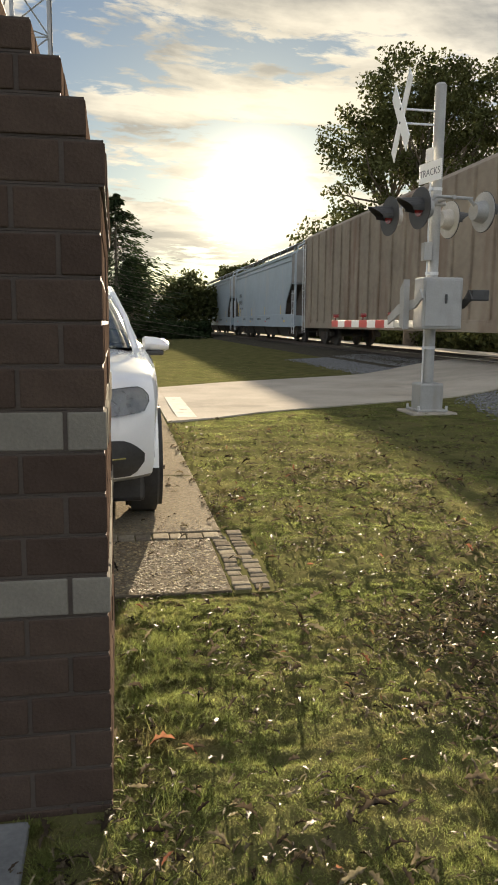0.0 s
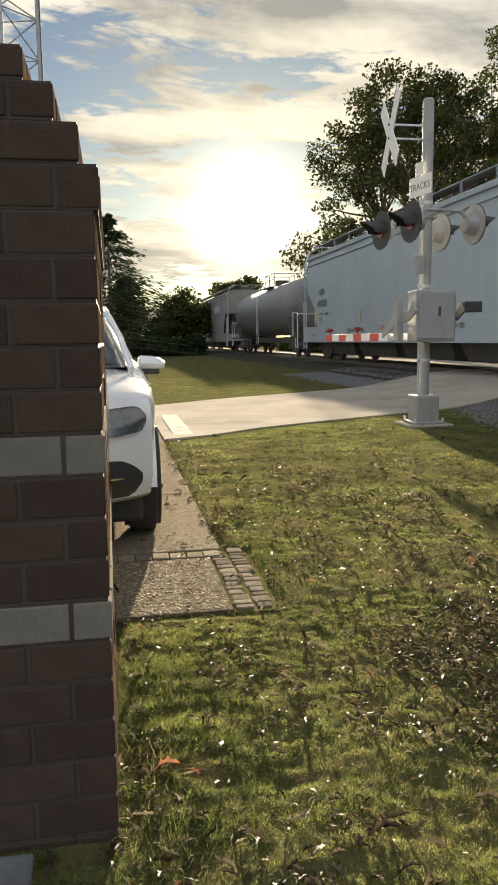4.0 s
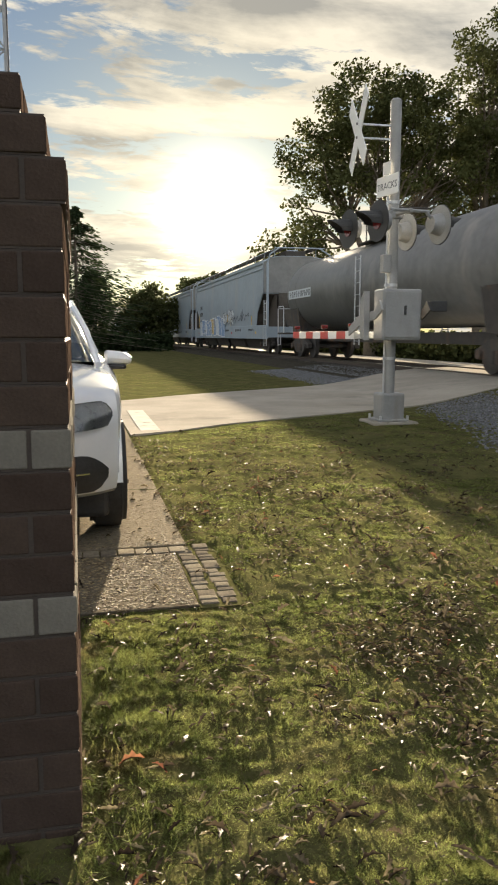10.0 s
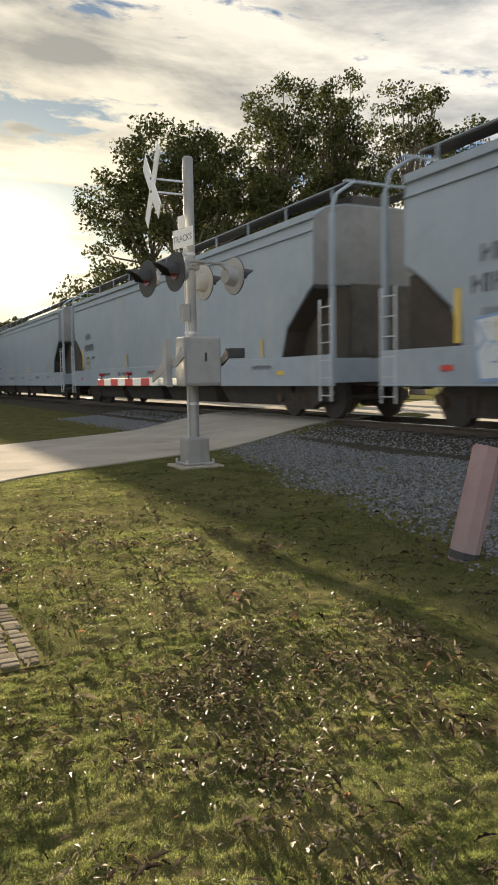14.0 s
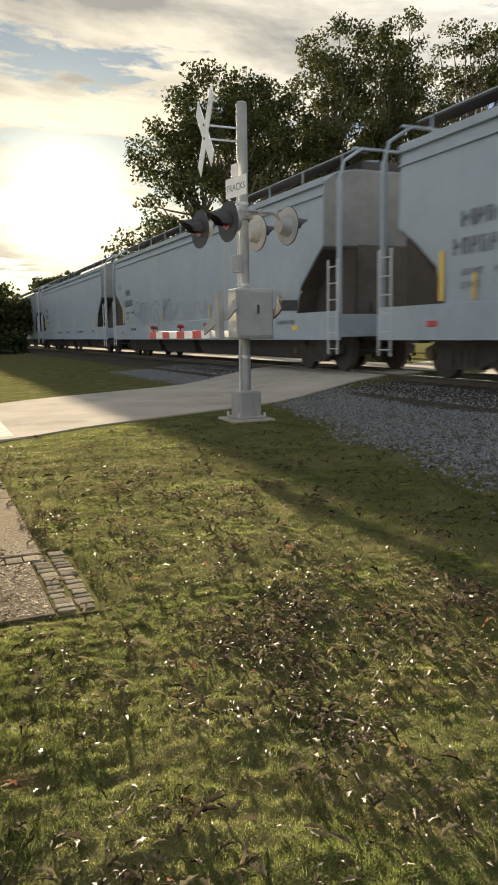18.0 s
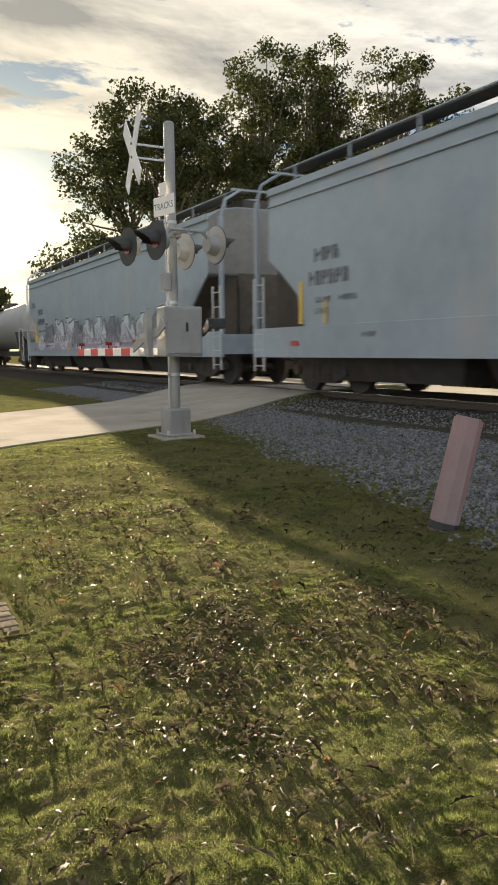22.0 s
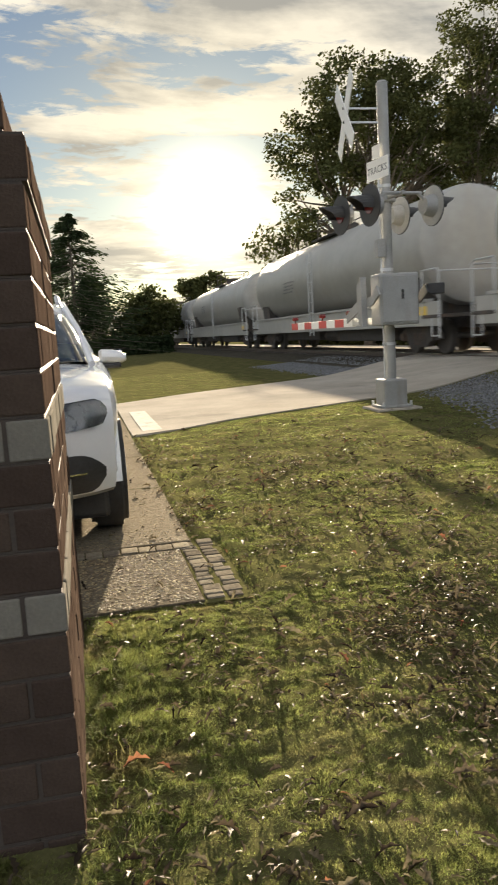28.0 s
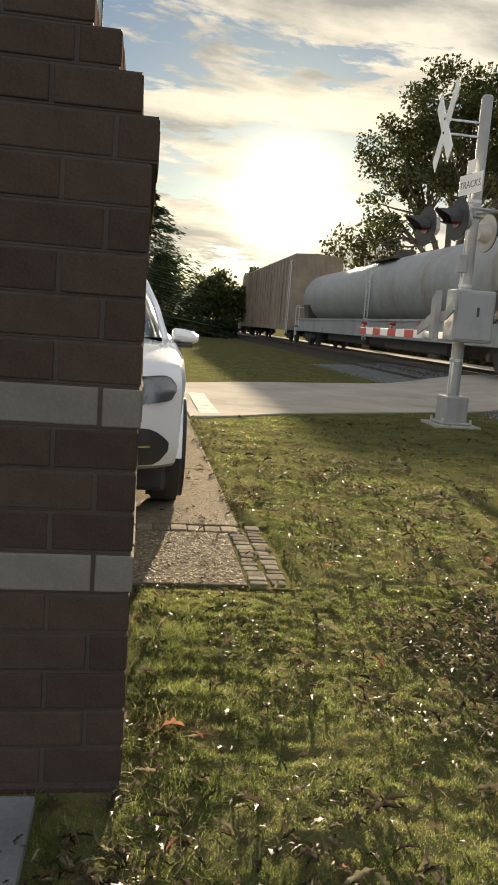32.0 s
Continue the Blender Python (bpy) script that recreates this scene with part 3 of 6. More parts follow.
def make_pad():
    pad = new("aggregate_pad", mesh_of("aggregate_pad", add_box(bmesh.new(), (-1.2, 3.42, -0.06), (0.70, 4.28, 0.012), 0.004), M_AGG))
    tagged(pad, "exposed aggregate concrete pad glittering with small pebbles", "pad", kind="structure")
    rnd = random.Random(5)
    base = bmesh.new()
    bmesh.ops.create_icosphere(base, subdivisions=1, radius=1)
    bv = np.array([v.co[:] for v in base.verts])
    bf = [[v.index for v in f.verts] for f in base.faces]
    base.free()
    verts, faces = [], []
    for i in range(11500):
        x, y = rnd.uniform(-0.7, 0.69), rnd.uniform(3.43, 4.27)
        r = rnd.uniform(0.004, 0.009)
        if i > 5500:
            x, y, r = rnd.uniform(-0.2, 0.775), 4.45 + 4.5 * rnd.random() ** 1.6, rnd.uniform(0.003, 0.007)
        o = len(verts)
        for v in bv:
            verts.append((x + v[0] * r * 1.2, y + v[1] * r, (0.014 if i > 5500 else 0.010) + v[2] * r * 0.7))
        faces += [[o + i for i in f] for f in bf]
    peb = new("pebbles", raw_mesh("pebbles", verts, faces, M_PEBBLE, True))
    tagged(peb, "small rounded tan pebbles set in the concrete", "pebbles", kind="stuff")
    pav = thing("paver_edging", "weathered concrete paver edging round the pebble pad", "paving", kind="structure")
    b = bmesh.new()
    add_box(b, (0.003, 0.003, -0.05), (0.094, 0.110, 0.016), 0.005)
    head = mesh_of("paver", b, M_PAVER)
    for i in range(12):
        share("paver", head, pav, pose(-0.40 + 0.097 * i, 4.295 + rnd.uniform(-0.004, 0.004), rnd.uniform(-0.003, 0.003), 0, 0, rnd.uniform(-1, 1)))
    kinds = []
    for wide, deep in ((0.092, 0.058), (0.092, 0.088), (0.088, 0.050), (0.075, 0.070)):
        b = bmesh.new()
        add_box(b, (0.004, 0.004, -0.05), (wide, deep, 0.014), 0.007)
        kinds.append((mesh_of("paver", b, M_PAVER), deep))
    for col in range(2):
        y = 3.40 + rnd.uniform(0, 0.03)
        while y < 4.36:
            mesh, deep = rnd.choice(kinds)
            share("paver", mesh, pav, pose(0.71 + 0.098 * col + rnd.uniform(-0.006, 0.006), y, rnd.uniform(-0.004, 0.002), rnd.uniform(-0.8, 0.8), rnd.uniform(-0.8, 0.8), rnd.uniform(-3, 3)))
            y += deep + rnd.uniform(0.001, 0.007)
    part("joint_fill", add_box(bmesh.new(), (0.702, 3.39, -0.05), (0.915, 4.40, 0.007), 0.002), M_SOIL, pav, "soil between the pavers")
    patch = new("painted_patch", mesh_of("painted_patch", add_box(bmesh.new(), (0.95, 9.85, -0.01), (1.21, 12.55, 0.026), 0.003), M_PAINT))
    tagged(patch, "chipped pale strip of paint at the road's edge", "road marking", kind="structure")


make_pad()


def make_cracks():
    """Dark open cracks across the driveway."""
    rnd = random.Random(8)
    for y0 in (6.05, 7.9, 9.9, 11.6):
        x, y = -0.6, y0
        bm = bmesh.new()
        while x < 0.77:
            x1, y1 = min(x + rnd.uniform(0.04, 0.12), 0.775), y + rnd.uniform(-0.04, 0.055)
            w = rnd.uniform(0.006, 0.014)
            bm.faces.new([bm.verts.new(p) for p in ((x, y - w, 0.0175), (x1, y1 - w, 0.0175), (x1, y1 + w, 0.0175), (x, y + w, 0.0175))])
            x, y = x1, y1
        part("crack", bm, M_SOIL, drive, "soil-filled crack")


make_cracks()

# ---- marker post ----


def make_post():
    post = thing("marker_post", "leaning faded red eight-sided plastic marker post in the grass", "post", pose(3.83, 3.93, -0.06, 4, 12.5, 0))
    bm = bmesh.new()
    bmesh.ops.create_cone(bm, cap_ends=True, segments=8, radius1=0.102, radius2=0.100, depth=0.86, matrix=Matrix.Translation((0, 0, 0.43)))
    bmesh.ops.bevel(bm, geom=[e for e in bm.edges if e.verts[0].co.z > 0.8 and e.verts[1].co.z > 0.8], offset=0.012, segments=2, affect="EDGES")
    part("shaft", bm, M_POST, post)
    bm = bmesh.new()
    bmesh.ops.create_cone(bm, cap_ends=True, segments=8, radius1=0.110, radius2=0.106, depth=0.05, matrix=Matrix.Translation((0, 0, 0.095)))
    part("collar", bm, M_DARK, post, "dark worn foot collar")


make_post()

# ---- crossing signal ----
LAMP_TURN = 8.0  # the lamps are aimed along the road's approach


def make_signal():
    sig = thing("crossing_signal", "silver level crossing signal mast with crossbuck, lamps and gate arm", "crossing signal", pose(4.45, 10.07, 0.0))
    # own x: toward the track, own y: across the road
    part("foundation", add_box(bmesh.new(), (-0.32, -0.32, -0.1), (0.32, 0.32, 0.05), 0.02), M_CONCRETE, sig, "concrete foundation block")
    bm = bmesh.new()
    add_box(bm, (-0.17, -0.17, 0.05), (0.17, 0.17, 0.44), 0.03)
    add_box(bm, (-0.22, -0.22, 0.05), (0.22, 0.22, 0.08), 0.01)
    part("base_box", bm, M_ALU, sig, "cast junction box base")
    for sx in (-1, 1):
        for sy in (-1, 1):
            part("bolt", add_rod(bmesh.new(), (sx * 0.20, sy * 0.20, 0.05), (sx * 0.20, sy * 0.20, 0.13), 0.018, n=6), M_STEEL, sig)
    bm = bmesh.new()
    add_rod(bm, (0, 0, 0.40), (0, 0, 4.33), 0.074, n=20)
    add_rod(bm, (0, 0, 4.33), (0, 0, 4.36), 0.080, 0.055, n=20)
    part("mast", bm, M_ALU, sig, smooth=True)
    part("conduit", add_rod(bmesh.new(), (-0.10, -0.03, 0.42), (-0.10, -0.03, 3.3), 0.013, n=8), M_STEEL, sig, "thin bright cable conduit")
    for z in (0.9, 1.9, 3.0):
        bm = bmesh.new()
        add_rod(bm, (0, 0, z), (0, 0, z + 0.04), 0.078, n=16)
        add_box(bm, (-0.12, -0.045, z), (-0.06, -0.015, z + 0.04), 0.004)
        part("clamp", bm, M_STEEL, sig)
    # crossbuck on the approach side
    bm = bmesh.new()
    add_box(bm, (-0.52, -0.012, 3.825), (-0.05, 0.012, 3.85), 0.004)
    add_box(bm, (-0.52, -0.012, 4.0), (-0.05, 0.012, 4.025), 0.004)
    buck = part("crossbuck", bm, M_STEEL, sig, "brackets of the crossbuck")
    for a in (45, -45):
        bm = bmesh.new()
        add_box(bm, (-0.006, -0.595, -0.114), (0.006, 0.595, 0.114), 0.002)
        blade = part("blade", bm, M_SIGN, buck, "white crossbuck blade", m=pose(-0.525 - (0.013 if a > 0 else 0), 0.0, 3.91, 0, 0, -7) @ pose(0, 0, 0, a, 0, 0))
    for z in (3.838, 4.012):
        part("buck_bolt", add_rod(bmesh.new(), (-0.555, 0, z), (-0.51, 0, z), 0.018, n=6), M_DARK, buck)
    bm = bmesh.new()
    add_box(bm, (-0.14, -0.30, 3.10), (-0.128, 0.22, 3.36), 0.003)
    plate = part("track_plate", bm, M_SIGN, sig, "small white plate under the crossbuck", m=pose(0, 0, 0, 0, 0, 10))
    part("number_plate", add_box(bmesh.new(), (-0.13, -0.09, 3.37), (-0.12, 0.09, 3.54), 0.003), M_SIGN, plate)
    word = part("lettering", text_bm("TRACKS", 0.13), M_INK, plate, "dark block letters on the plate", m=pose(-0.1415, -0.04, 3.18, 90, 0, -90))
    # lamps
    aim = pose(0, 0, 0, 0, 0, LAMP_TURN)
    bm = bmesh.new()
    add_rod(bm, (0, -0.45, 2.86), (0, 0.45, 2.86), 0.028, n=10)
    add_box(bm, (-0.11, -0.09, 2.80), (0.11, 0.09, 2.92), 0.02)
    for side in (-1, 1):
        add_rod(bm, (-0.30, side * 0.40, 2.86), (0.30, side * 0.40, 2.86), 0.022, n=8)
    part("crossarm", bm, M_ALU, sig, m=aim)
    for face in (-1, 1):
        aim = pose(0, 0, 0, 0, 0, LAMP_TURN) @ pose(face * 0.22, 0, 0)
        for side in (-1, 1):
            z = 2.70
            lamp = part("lamp", add_rod(bmesh.new(), (face * 0.10, side * 0.40, z), (face * 0.24, side * 0.40, z), 0.11, 0.15, n=20), M_ALU, sig, "round crossing lamp with hood", smooth=True, m=aim)
            bm = bmesh.new()
            add_rod(bm, (face * 0.24, side * 0.40, z), (face * 0.255, side * 0.40, z), 0.255, n=32)
            part("backing_disc", bm, M_ALU if face > 0 else M_DARK, lamp)
            bm = bmesh.new()
            add_rod(bm, (face * 0.25, side * 0.40, z), (face * 0.258, side * 0.40, z), 0.262, n=32)
            part("disc_face", bm, M_DARK, lamp)
            bm = bmesh.new()
            add_rod(bm, (face * 0.258, side * 0.40, z), (face * 0.268, side * 0.40, z), 0.105, n=24)
            part("lens", bm, M_LENSRED, lamp)
            bm = bmesh.new()
            steps = 14
            for i in range(steps):
                a0, a1 = radians(-20 + 220 * i / steps), radians(-20 + 220 * (i + 1) / steps)
                q = []
                for a, r, dx in ((a0, 0.13, 0), (a1, 0.13, 0), (a1, 0.105, 1), (a0, 0.105, 1)):
                    reach = 0.32 * (0.45 + 0.55 * max(math.sin(a), 0)) if dx else 0.0
                    q.append(bm.verts.new((face * (0.258 + reach), side * 0.40 + math.cos(a) * r, z + math.sin(a) * r)))
                bm.faces.new(q)
            bmesh.ops.remove_doubles(bm, verts=bm.verts, dist=0.001)
            bmesh.ops.solidify(bm, geom=bm.faces, thickness=0.006)
            part("hood", bm, M_DARK, lamp)
            bm = bmesh.new()
            add_rod(bm, (face * 0.14, side * 0.40, z + 0.05), (face * 0.03, side * 0.40, z + 0.16), 0.025, n=8)
            part("lamp_bracket", bm, M_ALU, lamp)
    # small junction box
    part("junction_box", add_box(bmesh.new(), (-0.19, -0.13, 2.08), (-0.07, -0.02, 2.32), 0.012), M_ALU, sig)
    # gate mechanism
    mech = part("gate_mechanism", add_box(bmesh.new(), (-0.14, -0.40, 1.06), (0.42, -0.075, 1.74), 0.025), M_ALU, sig, "grey steel gate mechanism cabinet", m=pose(-0.15, 0.0, 0.11))
    part("cabinet_door", add_box(bmesh.new(), (-0.11, -0.415, 1.10), (0.39, -0.40, 1.70), 0.006), M_ALU, mech)
    part("door_handle", add_box(bmesh.new(), (0.16, -0.435, 1.40), (0.19, -0.415, 1.52), 0.005), M_DARK, mech)
    for x in (-0.20, 0.48):
        bm = bmesh.new()
        add_prism(bm, [(-0.45, 1.58), (-0.30, 1.46), (0.30, 1.40), (0.70, 1.24), (0.70, 1.12), (0.20, 1.28), (-0.30, 1.34), (-0.55, 1.46)], "x", x - 0.012, x + 0.012)
        part("counterweight_arm", bm, M_DARK if x > 0 else M_ALU, mech, "steel counterweight arm")
    part("counterweight", add_box(bmesh.new(), (0.50, -0.50, 1.44), (0.74, -0.34, 1.58), 0.01), M_DARK, mech)
    bm = bmesh.new()
    add_prism(bm, [(-0.10, 1.72), (0.05, 1.60), (0.02, 1.10), (-0.12, 1.06)], "x", -0.29, -0.21)
    part("arm_support", bm, M_ALU, mech)
    gate = part("gate_arm", add_box(bmesh.new(), (-0.24, 0.10, 1.10), (-0.16, 0.70, 1.20), 0.008), M_STEEL, sig, "lowered red and white striped gate arm", m=pose(-0.04, 0, 0.09))
    for i in range(8):
        b = add_box(bmesh.new(), (-0.225, 0.70 + 0.41 * i, 1.09), (-0.175, 0.70 + 0.41 * (i + 1), 1.21), 0.004)
        part("stripe", b, M_RED if i % 2 else M_SIGN, gate)
    for y in (0.9, 2.2, 3.8):
        b = add_rod(bmesh.new(), (-0.2, y, 1.20), (-0.2, y, 1.27), 0.012, n=8)
        add_rod(b, (-0.25, y, 1.29), (-0.15, y, 1.29), 0.032, n=14)
        part("gate_lamp", b, M_LENSRED, gate)


make_signal()

# ---- lattice tower ----


def make_tower():
    tower = thing("lattice_tower", "grey steel three-legged lattice radio tower behind the brick wall", "tower", pose(-1.20, 13.6, 0))
    legs = [(0.42, 0.0), (-0.10, -0.50), (-0.46, 0.22)]
    for x, y in legs:
        part("leg", add_rod(bmesh.new(), (x, y, 0), (x, y, 13), 0.035, n=10), M_TOWER, tower)
    n = 20
    for i in range(n):
        z = 0.2 + i * 0.62
        for a in range(3):
            p, q = legs[a], legs[(a + 1) % 3]
            bm = bmesh.new()
            add_rod(bm, (*p, z), (*q, z), 0.011, n=5)
            lo, hi = (p, q) if (i + a) % 2 else (q, p)
            add_rod(bm, (*lo, z), (*hi, z + 0.62), 0.013, n=5)
            part("brace", bm, M_TOWER, tower)
    part("cable", add_rod(bmesh.new(), (0.46, -0.06, 0), (0.46, -0.06, 13), 0.012, n=6), M_DARK, tower)


make_tower()

# ---- the train ----
SPEED = 11.1
TRAIN = []  # cars, with their leading end at time zero


def wheel_meshes():
    bm = bmesh.new()
    for side in (-1, 1):
        add_rod(bm, (side * 0.69, 0, 0), (side * 0.80, 0, 0), 0.457, n=28)
        add_rod(bm, (side * 0.66, 0, 0), (side * 0.69, 0, 0), 0.485, n=28)
    add_rod(bm, (-0.69, 0, 0), (0.69, 0, 0), 0.08, n=10)
    return mesh_of("wheelset", bm, M_UNDER, True)


def truck_mesh():
    bm = bmesh.new()
    for side in (-1, 1):
        x = side * 1.0
        add_prism(bm, [(-1.15, 0.56), (-0.95, 0.64), (-0.55, 0.80), (0.55, 0.80), (0.95, 0.64), (1.15, 0.56), (1.15, 0.40), (0.72, 0.36), (0.45, 0.20), (-0.45, 0.20), (-0.72, 0.36), (-1.15, 0.40)], "x", x - 0.09, x + 0.09)
        for y in (-0.12, 0.12, -0.30, 0.30):
            add_rod(bm, (x + side * 0.10, y, 0.26), (x + side * 0.10, y, 0.56), 0.065, n=10)
        for y in (-0.89, 0.89):
            add_rod(bm, (x + side * 0.08, y, 0.46), (x + side * 0.18, y, 0.46), 0.11, n=12)
    add_box(bm, (-1.1, -0.2, 0.45), (1.1, 0.2, 0.72), 0.03)
    return mesh_of("truck_frame", bm, M_UNDER)


WHEELSET, TRUCK = wheel_meshes(), truck_mesh()


def add_trucks(car, length, inset=2.1):
    for y in (inset, length - inset):
        tr = share("truck", TRUCK, car, pose(0, y, 0))
        for w in (-0.89, 0.89):
            share("wheelset", WHEELSET, tr, pose(0, w, 0.457))


def add_ladder(bm, x, y, z0, z1, width=0.42, step=0.36):
    for dy in (0, width):
        add_rod(bm, (x, y + dy, z0), (x, y + dy, z1), 0.022, n=6)
    z = z0 + 0.12
    while z < z1:
        add_rod(bm, (x, y, z), (x, y + width, z), 0.014, n=6)
        z += step


def add_couplers(car, length):
    for y, s in ((0, -1), (length, 1)):
        bm = bmesh.new()
        add_box(bm, (-0.10, min(y, y + s * 0.72), 0.68), (0.10, max(y, y + s * 0.72), 0.92), 0.02)
        add_box(bm, (-0.17, min(y + s * 0.5, y + s * 0.78), 0.64), (0.17, max(y + s * 0.5, y + s * 0.78), 0.98), 0.04)
        part("coupler", bm, M_UNDER, car)


def hopper_section(half, eave, crown):
    """Right half then left half of the body's outline, from the sill up and over."""
    pts = [(half, 1.36), (half + 0.02, 2.2), (half, eave - 0.25), (half - 0.03, eave), (half - 0.35, eave + 0.20), (half - 0.85, crown)]
    return pts


def make_hopper(lead, length, paint, label, style=0):
    """A covered hopper; own y runs from its leading end back, own z from the top of the rail."""
    car = thing("covered_hopper", label, "rail car", pose(TRACK, lead, RAIL_Z), "cars of the freight train")
    half, eave, crown, walk_z = 1.58, 4.28, 4.56, 4.86
    sec = hopper_section(half, eave, crown)
    outline = [(x, z) for x, z in sec] + [(-x, z) for x, z in reversed(sec)]
    # body: ends slope inward from mid height to the hopper bottoms
    e = 0.75

    def ring(y, low):
        return [(x, y, max(z, low)) for x, z in outline]
    bm = bmesh.new()
    prof = [(e, 2.85), (e + 0.35, 2.62), (e + 1.15, 2.02), (e + 1.42, 1.36)]
    rings = [ring(y, z) for y, z in prof]
    rings += [ring(y, 1.36) for y in np.linspace(e + 3, length - e - 3, 5)]
    rings += [ring(length - y, z) for y, z in reversed(prof)]
    add_loft(bm, rings)
    part("body", bm, paint, car, smooth=True)
    # side sill
    for side in (-1, 1):
        bm = bmesh.new()
        x0, x1 = sorted((side * (half - 0.06), side * (half + 0.03)))
        add_box(bm, (x0, 0.05, 0.76), (x1, length - 0.05, 1.375), 0.012)
        add_box(bm, (min(x0, side * (half + 0.05)), 0.05, 0.735), (max(x1, side * (half + 0.05)), length - 0.05, 0.765), 0.004)
        part("side_sill", bm, paint, car)
    # eave rails and roof walk
    for side in (-1, 1):
        bm = bmesh.new()
        for z, dx, t in ((eave - 0.32, 0.012, 0.02), (eave - 0.02, 0.02, 0.075)):
            add_box(bm, (side * (half + dx) - 0.035, e, z - t), (side * (half + dx) + 0.035, length - e, z + t), 0.012)
        part("eave_rail", bm, paint, car)
        bm = bmesh.new()
        for y in np.arange(0.9, length - 0.5, (length - 1.8) / 10):
            add_box(bm, (side * 1.0 - 0.015, y - 0.025, eave + 0.10), (side * 1.0 + 0.015, y + 0.025, walk_z + 0.03), 0.004)
        add_rod(bm, (side * 1.0, 0.45, walk_z + 0.03), (side * 1.0, length - 0.45, walk_z + 0.03), 0.016, n=6)
        part("walk_bracket", bm, paint, car, "pale brackets and edge of the roof walk")
        part("running_board", add_box(bmesh.new(), (side * 0.78 - 0.22, 0.45, walk_z - 0.02), (side * 0.78 + 0.20, length - 0.45, walk_z + 0.015), 0.006), M_UNDER, car, "dark roof walk")
    part("hatch_coaming", add_box(bmesh.new(), (-0.50, 0.9, crown - 0.05), (0.50, length - 0.9, walk_z - 0.06), 0.02), M_UNDER, car, "dark trough of the loading hatches")
    for i in range(10):
        bm = bmesh.new()
        y = 1.4 + i * (length - 2.8) / 9
        add_rod(bm, (0, y, walk_z - 0.08), (0, y, walk_z + 0.02), 0.30, 0.26, n=16)
        part("roof_hatch", bm, paint, car)
    # end frames, posts and ladders
    for y, s in ((0.08, 1), (length - 0.08, -1)):
        end = part("end_frame", add_box(bmesh.new(), (-half, min(y, y + s * 0.12), 0.80), (half, max(y, y + s * 0.12), 1.30), 0.01), paint, car)
        bm = bmesh.new()
        for x in (-half + 0.05, half - 0.05):
            add_box(bm, (x - 0.05, min(y, y + s * 0.08), 1.30), (x + 0.05, max(y, y + s * 0.08), eave - 0.1), 0.01)
            add_pipe(bm, [(x, y + s * 0.04, eave - 0.1), (x * 0.93, y + s * 0.04, eave + 0.28), (x * 0.62, y + s * 0.10, walk_z)], 0.035, 8)
        add_rod(bm, (-half + 0.4, y + s * 0.10, walk_z), (half - 0.4, y + s * 0.10, walk_z), 0.03, n=8)
        part("corner_post", bm, paint, end, "white tubular corner posts")
        for x in (-half - 0.02, half + 0.02):
            bm = bmesh.new()
            add_ladder(bm, x, y if s > 0 else y - 0.42, 0.42, 2.5)
            part("ladder", bm, M_STEEL, end, "steel rung ladder")
        bm = bmesh.new()
        for x in (-0.55, 0.55):
            add_box(bm, (x - 0.05, min(y, y + s * 1.3), 1.28), (x + 0.05, max(y, y + s * 1.3), 1.36))
            add_prism(bm, [(y + s * 0.1, 1.3), (y + s * 0.25, 1.3), (y + s * 0.85, 2.5), (y + s * 0.70, 2.5)], "x", x - 0.04, x + 0.04)
        add_box(bm, (-0.30, min(y + s * 0.3, y + s * 0.9), 1.36), (0.25, max(y + s * 0.3, y + s * 0.9), 1.85), 0.03)
        add_rod(bm, (0.7, y + s * 0.3, 1.55), (0.7, y + s * 1.1, 1.55), 0.16, n=14)
        part("brake_gear", bm, M_UNDER, end, "dark brake gear under the end slope")
    # slope sheets and shear plates under the end slopes, recess shade put into their brown
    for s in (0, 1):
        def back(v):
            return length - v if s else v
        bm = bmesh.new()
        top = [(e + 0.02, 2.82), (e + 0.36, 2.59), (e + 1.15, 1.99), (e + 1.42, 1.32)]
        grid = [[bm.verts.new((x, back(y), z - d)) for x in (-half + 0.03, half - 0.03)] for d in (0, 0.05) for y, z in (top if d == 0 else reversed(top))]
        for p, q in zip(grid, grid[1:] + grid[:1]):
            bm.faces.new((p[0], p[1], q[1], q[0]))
        part("slope_sheet", bm, M_RECESS, car, "rust-brown end slope sheet, darkened for the shaded recess")
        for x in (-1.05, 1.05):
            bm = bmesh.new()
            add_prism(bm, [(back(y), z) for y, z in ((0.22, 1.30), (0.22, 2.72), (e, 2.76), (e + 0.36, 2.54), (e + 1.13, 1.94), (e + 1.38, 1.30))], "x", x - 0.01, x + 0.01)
            part("shear_plate", bm, M_RECESS, car)
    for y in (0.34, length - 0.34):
        part("bulkhead", add_box(bmesh.new(), (-0.95, y - 0.01, 1.30), (0.95, y + 0.01, 2.84), 0.004), M_ENDDARK, car, "dark brown plate closing the car's end")
    for y in (e - 0.012, length - e + 0.012):
        bm = bmesh.new()
        add_prism(bm, [(-half + 0.01, 2.86), (-half + 0.01, eave - 0.05), (-half + 0.33, eave + 0.16), (-0.75, crown - 0.03), (0.75, crown - 0.03), (half - 0.33, eave + 0.16), (half - 0.01, eave - 0.05), (half - 0.01, 2.86)], "y", y - 0.008, y + 0.008)
        part("end_sheet", bm, M_ENDGREY, car, "grey end sheet with brownish blotches")
    # hopper bottoms
    for i in range(4):
        y = length * (0.20 + 0.20 * i)
        bm = bmesh.new()
        rr = []
        for w, d, z in ((1.45, length * 0.098, 1.40), (1.15, length * 0.086, 0.52), (1.05, length * 0.080, 0.27)):
            rr.append([(-w, y - d, z), (w, y - d, z), (w, y + d, z), (-w, y + d, z)])
        add_loft(bm, rr)
